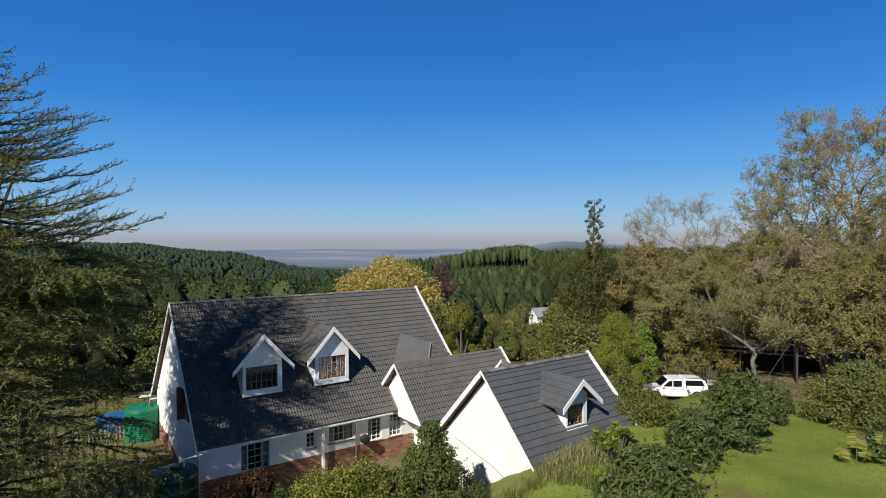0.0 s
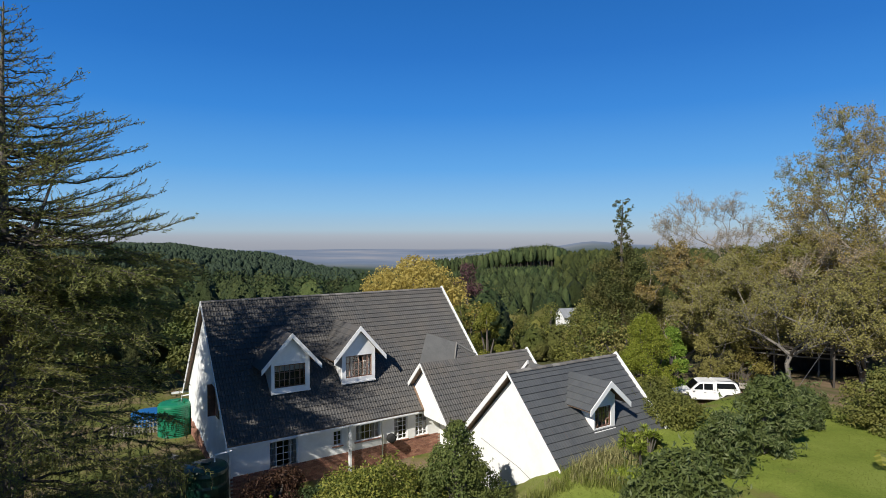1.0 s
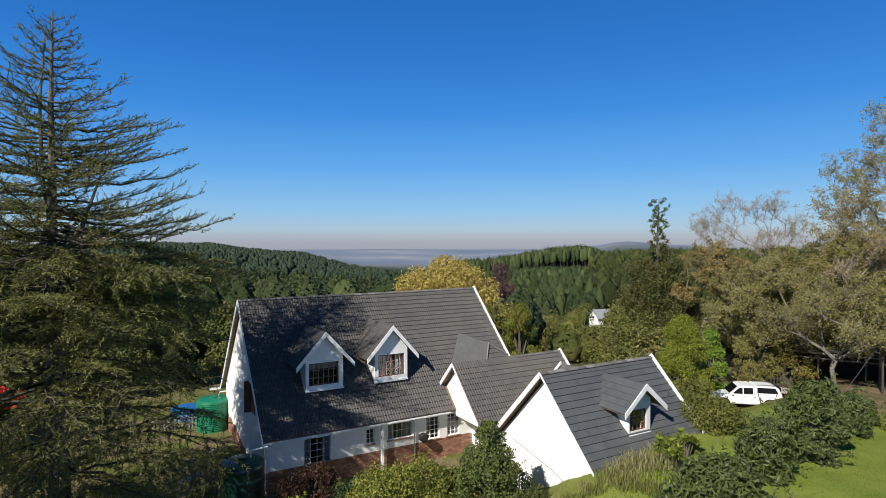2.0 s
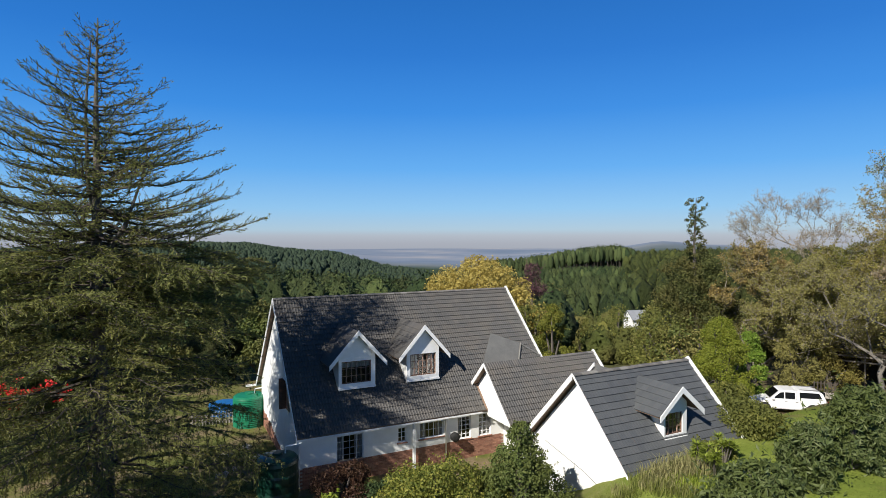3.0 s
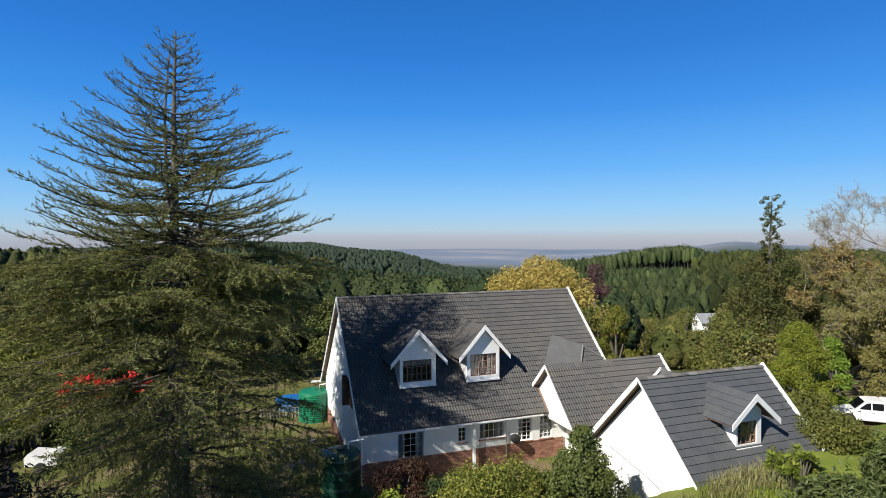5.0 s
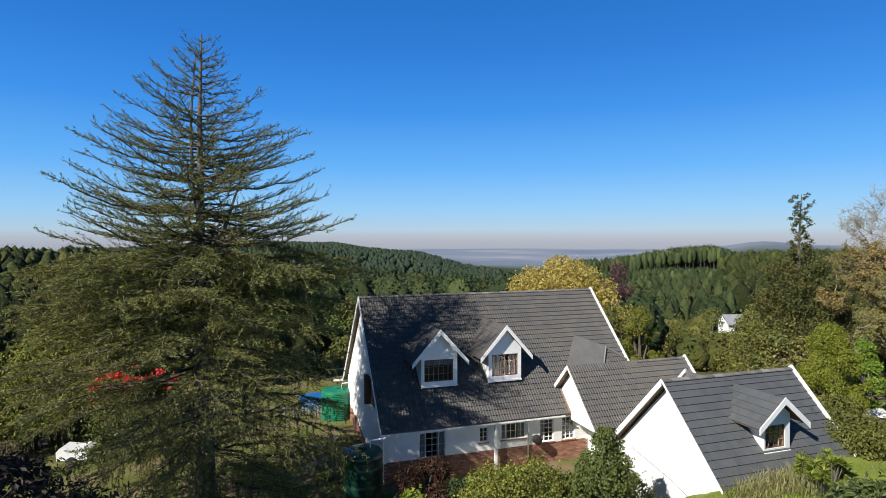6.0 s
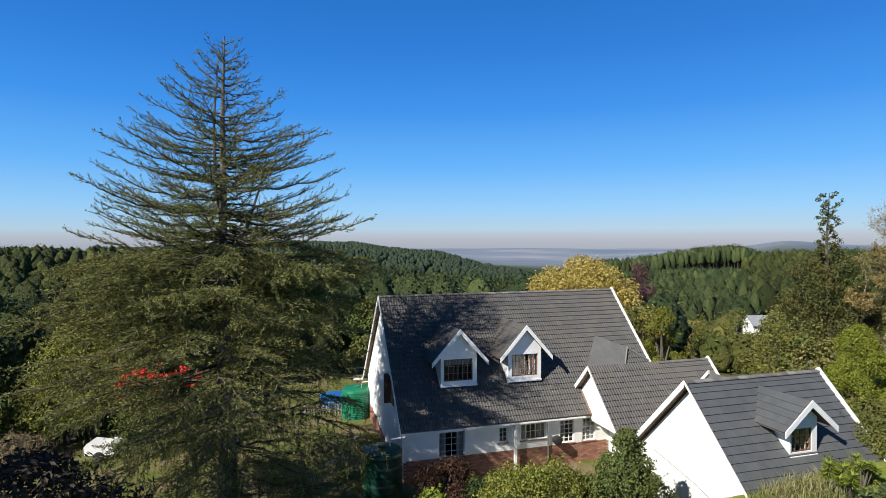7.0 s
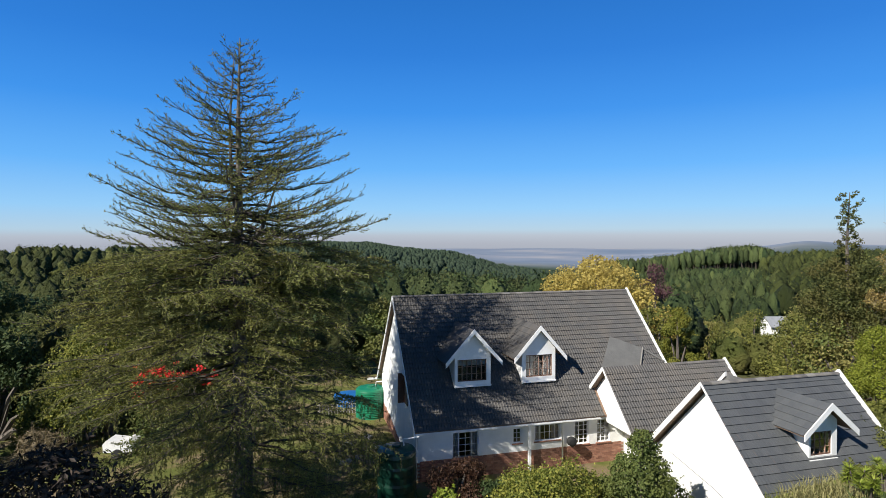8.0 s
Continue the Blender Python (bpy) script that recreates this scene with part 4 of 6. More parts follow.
hpart("bracket", boxed(13.9, 26.99, 1.2, 14.0, WF - 0.015, 1.5), M_STEEL, reel)


# ---- plants ----
def bush(name, az, d, rx, top, mat, k, leaf, label, category="shrub", shape="dome", n_lumps=26, base=None, wide=0.58, lump=0.36, group="", stems=True, loose=0.8, bark=None):
    """A shrub or leafy tree: stems, and a crown of many leaves on uneven lumps. top: height of its crown above the ground."""
    x, y = at(az, d)
    g = float(land(x, y))
    h = top - g
    t = thing(name, pose(x, y, g - 0.05, 0, 0, rng.uniform(0, 360)), label, category, group)
    z0 = h * 0.08 if base is None else base
    bl = lumps(n_lumps, rx, h - z0, z0, rx * lump, shape)
    P, O = crown_points(int(k * 1.25), bl, 0.5)
    keep = P[:, 2] > 0.05
    P, O = P[keep], O[keep]
    # loose shoots that break the outline
    sh = rng.integers(0, len(P), max(6, len(P) // 90))
    q = np.linspace(0, 1, 9)[None, :, None]
    way = unit(O[sh] + np.array([0, 0, 0.8]) + rng.normal(size=(len(sh), 3)) * 0.4) * rng.uniform(0.8, 2.4, (len(sh), 1)) * leaf
    P = np.vstack([P, (P[sh][:, None] + way[:, None] * q * 1.6 + rng.normal(size=(len(sh), 9, 3)) * leaf * 0.22).reshape(-1, 3)])
    O = np.vstack([O, np.repeat(O[sh], 9, 0)])
    v, f = leaves(P, O + np.array([0, 0, 0.35]), leaf, leaf * wide, loose)
    ob = new("crown", quick("crown", v, f, mat))
    ob.parent = t
    bm = bmesh.new()
    rr = max(0.03, rx * 0.05)
    for b_ in bl[: 8 if stems else 1]:
        e_ = Vector(b_[:3])
        m_ = Vector((e_.x * 0.4, e_.y * 0.4, e_.z * 0.6))
        tube(bm, [(0, 0, -0.1), m_, e_], [rr * 1.4, rr, rr * 0.3], 6, False)
    tagged(part("stem", bm, bark or M_BARK, t), kind="stuff")
    return t


# foreground
bush("dark_bush", -1.3, 22.0, 2.75, 5.15, L_CONE, 26000, 0.11, "dense dark green conical bush by the porch", shape="cone", n_lumps=85, lump=0.22)
bush("yellow_green_bush", -9.0, 21.5, 3.0, 3.7, L_TIPPED, 16000, 0.12, "bright yellow-green leafy bush below the windows", n_lumps=34, lump=0.26)
bush("young_bush", -20.5, 21.5, 1.0, 2.5, L_LIME, 700, 0.2, "young bush with upright pale green shoots", n_lumps=9)
bush("dark_red_shrub", -19.0, 25.4, 1.5, 2.2, L_RUST, 4500, 0.12, "dark reddish shrub against the brick plinth", n_lumps=14)
bush("low_shrub", -15.2, 25.2, 1.2, 1.3, L_DARK, 3000, 0.13, "low dark green shrub in the shade of the house", n_lumps=12)
for az, d, rx, top in ((18.0, 18.8, 1.2, 4.5), (20.3, 19.8, 1.5, 5.2), (23.6, 23.8, 1.15, 5.5), (26.5, 26.5, 1.2, 6.4), (28.0, 29.0, 1.05, 5.9), (29.6, 33.0, 0.9, 4.7), (30.4, 37.0, 0.8, 3.4)):
    bush("loquat_bush", az, d, rx, top, L_LOQUAT, 4600, 0.25, "dark green large-leaved bush at the lawn's edge", wide=0.28, n_lumps=64, lump=0.29, group="bushes along the lawn", loose=1.1, base=0.05)
bush("olive_shrub", 17.6, 34.5, 1.6, 4.2, L_LIMEOL, 6000, 0.15, "green and yellowish shrub in front of the pickup")
bush("olive_shrub", 19.2, 29.5, 1.6, 4.2, L_LIMEOL, 6000, 0.14, "yellowish green shrub behind the lawn bushes")
bush("olive_shrub", 17.2, 29.5, 1.7, 4.6, L_LIMEOL, 7000, 0.13, "olive and yellowish shrub beside the annex roof")
bush("olive_shrub", 19.7, 38.5, 1.0, 2.5, L_LIMEOL, 2500, 0.13, "thin olive shrub before the pickup's bonnet", n_lumps=12)
bush("lime_shrub", 16.6, 25.2, 0.8, 3.7, L_LIMEOL, 1800, 0.14, "pale green spiky shrub below the annex eave")
bush("olive_shrub", 22.9, 55.5, 2.5, 4.6, L_OLIVE, 6500, 0.15, "olive-brown shrub under the trees", n_lumps=30, lump=0.27)
bush("olive_shrub", 25.0, 56.0, 2.4, 4.6, L_GOLDOLIVE, 6000, 0.16, "yellow-olive shrub beside the shed", n_lumps=30, lump=0.27)
bush("oval_tree", 16.9, 45.0, 2.35, 6.35, L_OVAL, 22000, 0.13, "clipped oval tree of bright lime green foliage", "tree", "oval", 110, lump=0.26)
bush("green_shrub", 19.2, 50.5, 1.3, 4.7, L_BRIGHT, 4000, 0.2, "bright green leafy shrub near the parked vehicle")
bush("large_hedge", 36.2, 36.5, 3.0, 5.6, L_HEDGE, 11000, 0.15, "large dense green hedge bush by the lawn", n_lumps=48, lump=0.24)
bush("large_hedge", 41.0, 34.0, 3.2, 5.5, L_HEDGE, 11000, 0.15, "large dense green hedge bush by the lawn", n_lumps=48, lump=0.24)
bush("large_hedge", 39.2, 30.0, 2.0, 4.2, L_LOQUAT, 4500, 0.22, "dark green bush at the foot of the hedge")

# behind the house
bush("golden_tree", -5.5, 62.0, 8.4, 9.9, L_YELLOW, 36000, 0.25, "round tree of golden yellow leaves behind the house", "tree", "dome", 190, lump=0.15)
bush("purple_tree", -0.2, 72.0, 2.6, 9.6, L_PURPLE, 5000, 0.22, "dark purple-leaved tree behind the golden tree", "tree", "oval")
bush("yellow_green_shrub", 1.8, 53.0, 2.0, 6.0, L_YGREEN, 9000, 0.18, "yellow-green shrub behind the gable", n_lumps=40, lump=0.24, shape="oval")

# mixed shrubs down the slope
kinds = ((L_LIMEOL, "yellowish green"), (L_OLIVE, "olive green"), (L_HEDGE, "fresh green"), (L_LIMEOL, "yellow-green"), (L_CONE, "dark green"))
for i in range(46):
    az = -1.0 + 16.5 * ((i * 0.618) % 1)
    d = 56 + 90 * ((i * 0.377 + 0.1) % 1)
    x, y = at(az, d)
    g = float(land(x, y))
    m_, word = kinds[i % 5]
    hide = 12 - d * math.tan(radians(8.6 if 8.4 < az < 11.6 else (6.0 if 12.5 < az < 17 else 4.4)))
    bush("slope_tree", az, d, 2.6 + 2.0 * ((i * 0.71) % 1), max(g + 2.5, min(g + 5.0 + 4.0 * ((i * 0.53) % 1), hide)), m_, 1700, 0.28, word + " bushy tree on the slope below the house", "tree", n_lumps=14, group="trees on the slope")


def forest(name, label, mat, az0, az1, r0, r1, spacing, h0, h1, quads, leaf, width=0.28, shape=0.8, seed=1, bare=0.06, cap=None, low=5.0, bark=None, thick=1.0, ns=8, core=0.84, billow=0.2, rough=0.06):
    """A wood as one mesh: every tree a trunk, a lumpy rounded crown and the leaf clumps that stand out of it."""
    g_ = np.random.default_rng(seed)
    area = 0.5 * (r1 * r1 - r0 * r0) * radians(az1 - az0)
    k = int(area / spacing ** 2)
    r = np.sqrt(g_.uniform(r0 * r0, r1 * r1, k))
    az = np.radians(g_.uniform(az0, az1, k))
    x, y = r * np.sin(az), r * np.cos(az)
    z = land(x, y)
    h = g_.uniform(h0, h1, k)
    if cap:  # the skyline: bearing and height angle of the highest tops
        top = EYE + r * np.tan(np.radians(np.interp(np.degrees(az), *cap)))
        h = np.minimum(h, (top - z) * g_.uniform(0.86, 1.0, k))
        ok = h > low
        x, y, z, h = x[ok], y[ok], z[ok], h[ok]
        k = len(x)
    fat = g_.uniform(0.78, 1.22, k)
    p0, p1, p2 = (g_.uniform(0, math.tau, k) for _ in range(3))

    def surface_at(T, t, ph):
        """Radius of the crown of tree T at height t and bearing ph: broad billows and small knobs."""
        w_ = np.sin(np.pi * (0.08 + 0.9 * t) ** shape) ** 0.6
        bil = 1 + billow * np.sin(3 * ph + p0[T] + 5 * t) * np.sin(7 * t + p1[T]) + 0.6 * billow * np.sin(5 * ph - 11 * t + p2[T])
        return width * 0.5 * h[T] * fat[T] * w_ * bil

    T = np.repeat(np.arange(k), quads)
    t = g_.uniform(0.03, 1, len(T)) ** 0.75
    ph = g_.uniform(0, math.tau, len(T))
    rad = surface_at(T, t, ph) * (core + 0.06 + (1.12 - core) * g_.uniform(0, 1, len(T)) ** 0.7)
    P = np.stack([x[T] + rad * np.cos(ph), y[T] + rad * np.sin(ph), z[T] + h[T] * (bare + (1 - bare) * t)], 1)
    O = np.stack([np.cos(ph), np.sin(ph), 1.5 * (t - 0.35)], 1)
    v, f = leaves(P, O, leaf, leaf * 0.75, 0.55)
    # crowns
    tt = np.array(np.linspace(0, 1, 14) ** 0.85 if ns > 10 else [0.0, 0.12, 0.3, 0.5, 0.7, 0.87, 1.0] if ns > 6 else [0.0, 0.25, 0.6, 0.85, 1.0])
    nr = len(tt)
    K, R_, A_ = np.meshgrid(np.arange(k), tt, np.arange(ns) * math.tau / ns, indexing="ij")
    A_ = A_ + p0[K] + R_ * 1.3
    rr = surface_at(K, R_, A_) * (core + rough * g_.normal(size=K.shape).clip(-1.7, 1.7))
    rr[:, -1] *= 0.35
    bz = z[K] + h[K] * (bare + (0.97 - 0.35 * (1 - core) - bare) * R_ + 0.022 * g_.normal(size=K.shape))
    C = np.stack([x[K] + rr * np.cos(A_), y[K] + rr * np.sin(A_), bz], -1).reshape(-1, 3)
    i0 = np.arange(nr - 1)[:, None] * ns
    j0, j1 = np.arange(ns)[None], (np.arange(ns)[None] + 1) % ns
    q = np.stack([i0 + j0, i0 + j1, i0 + ns + j1, i0 + ns + j0], -1).reshape(-1, 4)
    cf = (len(v) + np.arange(k)[:, None, None] * nr * ns + q[None]).reshape(-1, 4)
    # trunks
    a3 = np.array([0.3, 2.4, 4.5])
    sz = np.stack([h * 0.012 * thick, h * 0.007 * thick], 1)
    tx = x[:, None, None] + sz[:, :, None] * np.cos(a3)
    ty = y[:, None, None] + sz[:, :, None] * np.sin(a3)
    tz = np.broadcast_to(np.stack([z - 0.5, z + h * max(0.3, bare + 0.1)], 1)[:, :, None], tx.shape)
    W = np.stack([tx, ty, tz], -1).reshape(-1, 3)
    tq = np.array([[0, 1, 4, 3], [1, 2, 5, 4], [2, 0, 3, 5]])
    tf = (len(v) + len(C) + np.arange(k)[:, None, None] * 6 + tq[None]).reshape(-1, 4)
    me = quick(name, np.vstack([v, C, W]), np.vstack([f, cf, tf]), mat)
    me.materials.append(bark or M_BARK)
    tree = g_.uniform(0, 1, k)
    owner = np.concatenate([T, np.repeat(np.arange(k), len(q)), np.repeat(np.arange(k), 3)])
    me.attributes.new("tone", "FLOAT", "FACE").data.foreach_set("value", (0.8 * tree[owner] + 0.2 * g_.uniform(0, 1, len(owner)) * (np.arange(len(owner)) < len(T))).astype(np.float32))
    n1, n2, n3 = len(f), len(cf), len(tf)
    me.polygons.foreach_set("material_index", np.repeat(np.array([0, 0, 1], np.int32), [n1, n2, n3]))
    me.polygons.foreach_set("use_smooth", np.repeat(np.array([False, True, True]), [n1, n2, n3]))
    return tagged(new(name, me), label, "forest", kind="stuff")


forest("forest_belt", "belt of tall dark green trees behind the house", L_FOREST, -44, 2, 85, 215, 7.8, 14, 21, 210, 0.52, 0.52, seed=2, bare=0.10, ns=14,
       cap=([-44, -35, -20, -8, 2], [-2.2, -2.7, -2.8, -3.1, -3.4]))
forest("hillside_plantation", "green plantation on the hillside", L_FORESTL, -77, -40, 130, 430, 7.1, 10, 14.5, 26, 0.62, 0.54, seed=3, bare=0.08, rough=0.13, billow=0.35,
       cap=([-77, -58, -54.4, -50.4, -47.8, -44, -40], [0.9, 0.42, 0.2, -0.05, -0.2, -0.7, -1.9]))
forest("ridge_plantation", "dark rounded plantation trees below the ridge", L_RIDGE, -5, 9.5, 210, 560, 7.2, 12, 17, 30, 0.75, 0.42, seed=4, bare=0.1,
       cap=([-5, -3.7, -0.7, 4.2, 7.8, 9.5], [-3.2, -3.1, -2.9, -2.75, -2.6, -2.7]))
forest("ridge_row", "tall plantation trees with bare trunks along the ridge", L_RIDGE, -5, 9.5, 600, 700, 5.6, 20, 25, 12, 1.0, 0.34, seed=14, bare=0.34, bark=M_DARKBARK, thick=1.7, ns=6, core=0.8,
       cap=([-5, -3.7, 0.8, 4.6, 7.8, 8.8, 9.5], [-2.2, -1.85, -1.05, -0.7, -0.5, -0.7, -1.0]))
forest("valley_plantation", "green plantation beyond the valley", L_FORESTL, 8.5, 26, 260, 690, 9.5, 14, 19, 24, 0.9, 0.52, seed=15, bare=0.1,
       cap=([8.5, 9.5, 10, 14, 26], [-1.6, -1.3, -0.85, -0.8, -0.6]))
forest("far_hill_wood", "wooded hill in the distance, haze put into its leaf colour", L_HAZED, -50, -9, 740, 1400, 13.0, 11, 15, 3, 1.6, 0.72, seed=5, bare=0.05, ns=6, core=0.9,
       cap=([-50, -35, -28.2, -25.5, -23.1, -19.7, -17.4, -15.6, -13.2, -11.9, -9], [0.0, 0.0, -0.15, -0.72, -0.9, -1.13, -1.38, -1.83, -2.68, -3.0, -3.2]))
forest("garden_wood", "mixed green trees at the edge of the garden", L_WOOD, -76, -27, 52, 125, 6.2, 7, 13, 190, 0.42, 0.72, seed=6, bare=0.03, billow=0.3, ns=14,
       cap=([-76, -60, -50, -40, -30, -27], [-2.0, -3.5, -5.5, -5.0, -3.8, -5.0]), low=2.5)
forest("valley_wood", "mixed olive and green trees in the valley", L_VALLEY, 0, 46, 70, 210, 6.6, 4.5, 9, 84, 0.48, 0.72, seed=7, bare=0.02, billow=0.3, ns=12,
       cap=([0, 7.2, 8.0, 11.4, 12.4, 15, 20, 30, 46], [-4.8, -4.8, -8.6, -8.6, -4.6, -3.4, -1.6, -0.8, -0.6]), low=3)


# ---- the cedar beside the house ----
def cedar():
    az0 = -40.0
    x, y = at(az0, 26.0)
    g = float(land(x, y))
    # turned so that its own x runs across the view and y away from the house's lawn
    t = thing("cedar_tree", pose(x, y, g, 0, 0, -az0), "tall cedar with tiered spreading boughs beside the house", "tree")
    H_ = 20.5 - g
    stem = [(0, 0, -0.3), (0.1, 0, 3), (-0.05, 0.03, 8), (-0.05, 0.05, 11), (0.0, 0, 14), (0.0, 0, 17), (0.1, 0.0, H_)]
    bm = tube(bmesh.new(), stem, [0.46, 0.38, 0.28, 0.21, 0.15, 0.09, 0.02], 10)
    # twin leaders and a steep limb
    tube(bm, [(-0.02, 0, 12.4), (-0.30, 0.1, 14.2), (-0.34, 0.1, 17.0), (-0.15, 0.1, H_ - 0.9)], [0.09, 0.08, 0.05, 0.02], 6)
    tube(bm, [(0.0, 0, 11.0), (0.9, -0.4, 12.4), (1.6, -0.6, 14.6), (1.75, -0.6, 15.6)], [0.12, 0.10, 0.05, 0.02], 6)
    part("trunk", bm, M_BARK, t)
    axis = np.array(stem)
    zs = [0.4, 2.4, 5.0, 7.5, 10.0, 12.4, 13.6, 15.0, 17.2, 18.6, 19.6, 20.6]
    left = [4.6, 5.4, 6.6, 7.8, 6.4, 5.7, 5.5, 4.6, 3.5, 2.2, 1.6, 0.7]
    right = [6.7, 6.8, 6.6, 6.4, 5.7, 6.4, 5.2, 4.8, 3.3, 1.9, 1.3, 0.6]
    P, D, TS, TE, TR = [], [], [], [], []
    G_ = np.random.default_rng(77)
    nb = 290
    for i in range(nb):
        f = (i + 0.5) / nb
        zt = float(np.interp(f, [0, 0.11, 0.26, 0.58, 0.84, 1.0], [0.9, 5.0, 9.0, 13.0, 17.0, H_ - 0.1]))  # height of the bough's end
        az = i * 2.39996 + G_.normal() * 0.3
        d = np.array([math.cos(az), math.sin(az), 0.0])
        L_, R_ = np.interp(zt, zs, left), np.interp(zt, zs, right)
        ext = 0.5 * (L_ + R_) + 0.5 * (R_ - L_) * d[0]
        if d[1] < 0 and zt < 11:
            ext *= 1 + 0.22 * d[1]
        high = min(1.0, max(0.0, (zt - 10.5) / 2.5))
        R_ = ext * G_.choice([0.5, 0.7, 0.84, 0.95, 1.04], p=[0.16, 0.2, 0.22, 0.22, 0.2])
        up = float(np.interp(zt, [0, 4, 8, 11, 13, 16, 18.5, 20.6], [-0.16, -0.10, -0.02, 0.04, 0.08, 0.17, 0.30, 0.9])) * (1.0 if d[0] < 0.3 else 0.72) + G_.normal() * 0.07
        zz = max(zt - up * R_, 0.8)
        x0 = np.array([np.interp(zz, axis[:, 2], axis[:, 0]), 0.0, zz])
        side = np.array([-d[1], d[0], 0.0])
        n_ = max(6, int(R_ / 0.45))
        sway, ph = G_.normal() * 0.16, G_.uniform(0, 6.3)
        q = np.linspace(0, 1, n_ + 1)[:, None]
        curl = (0.09 * q ** 3 - 0.05 * np.sin(np.pi * q)) if high > 0.5 else (-0.09 * q ** 2.2 + 0.02 * np.sin(q * 7 + ph))
        pts = x0 + d * R_ * q + side * R_ * (sway * q * q + 0.03 * np.sin(q * 6 + ph)) + np.array([0, 0, R_]) * (up * q + curl)
        pts[1:-1] += G_.normal(size=(n_ - 1, 3)) * 0.05
        r0 = 0.016 + 0.008 * R_
        rr = r0 * (1 - 0.86 * q[:, 0])
        TS += list(pts[:-1])
        TE += list(pts[1:])
        TR += list(np.stack([rr[:-1], rr[1:]], 1))
        # side shoots lie in a plane along the bough; each carries short spurs of needles
        s = 0.14 if high > 0.5 else 0.24
        while s < 1.0:
            k = min(int(s * n_), n_ - 1)
            base = pts[k] + (pts[k + 1] - pts[k]) * (s * n_ - k)
            along = pts[k + 1] - pts[k]
            along /= np.linalg.norm(along)
            for sg in (-1, 1):
                full = math.sin(math.pi * (min(1.0, 0.12 + s * 0.80) if high > 0.5 else 0.15 + 0.62 * s))
                ln = (0.18 + (0.86 if high > 0.5 else 1.4) * full * min(1.0, R_ / 4.5)) * G_.uniform(0.35, 1.2)
                w = along * G_.uniform(0.55, 1.1) + side * sg * G_.uniform(0.45, 1.0) + np.array([0, 0, G_.normal() * 0.16 + (0.10 if high > 0.5 else -0.05)])
                w /= np.linalg.norm(w)
                sag = 0.12 * ln if high > 0.5 else -0.10 * ln
                e_ = base + w * ln + np.array([0, 0, sag])
                TS.append(base)
                TE.append(e_)
                TR.append((0.008 + 0.005 * ln, 0.004))
                m = max(3, int(ln / (0.060 if high > 0.5 else 0.038 if zt > 8 else 0.048)))
                u_ = (np.arange(m) + G_.uniform(0.2, 1, m)) / m
                P.append(base + w * ln * u_[:, None] + np.array([0, 0, 1.0]) * (sag * u_ ** 2)[:, None] + G_.normal(size=(m, 3)) * 0.035)
                D.append(w + G_.normal(size=(m, 3)) * 0.6 + np.array([0, 0, 0.25]))
                if high < 0.5 and ln > 0.45:  # twigs that hang from the shoot
                    for _ in range(int(G_.integers(0, 3) if zt < 5 else G_.uniform() < 0.18)):
                        h0 = base + (e_ - base) * G_.uniform(0.4, 1)
                        hl = G_.uniform(0.25, 1.0 if zt < 6 else 0.55)
                        h1 = h0 + np.array([G_.normal() * 0.08, G_.normal() * 0.08, -hl])
                        TS.append(h0)
                        TE.append(h1)
                        TR.append((0.007, 0.003))
                        m = int(hl / 0.07)
                        u_ = G_.uniform(0, 1, (m, 1))
                        P.append(h0 + (h1 - h0) * u_ + G_.normal(size=(m, 3)) * 0.03)
                        D.append(np.array([0, 0, -1.0]) + G_.normal(size=(m, 3)) * 0.45)
            s += (0.25 if high > 0.5 else 0.18 if zt > 8 else 0.24) * G_.uniform(0.7, 1.3) / R_
    TR = np.array(TR)
    v, f = sticks(TS, TE, TR[:, 0], TR[:, 1], 4)
    ob = new("bough", quick("bough", v, f, M_DARKBARK))
    ob.parent = t
    P, D = np.vstack(P), unit(np.vstack(D))
    ok = P[:, 2] > 0.1
    P, D = P[ok], D[ok]
    N = unit(np.cross(D, G_.normal(size=P.shape)))
    N[N[:, 2] < 0] *= -1
    fine = 1 - 0.12 * np.clip((P[:, 2] - 11) / 2, 0, 1)
    v, f = blades(P, D, N, G_.uniform(0.11, 0.24, len(P)) * fine, G_.uniform(0.030, 0.048, len(P)) * fine)
    ob = new("needles", quick("needles", v, f, L_CEDAR))
    ob.parent = t


cedar()


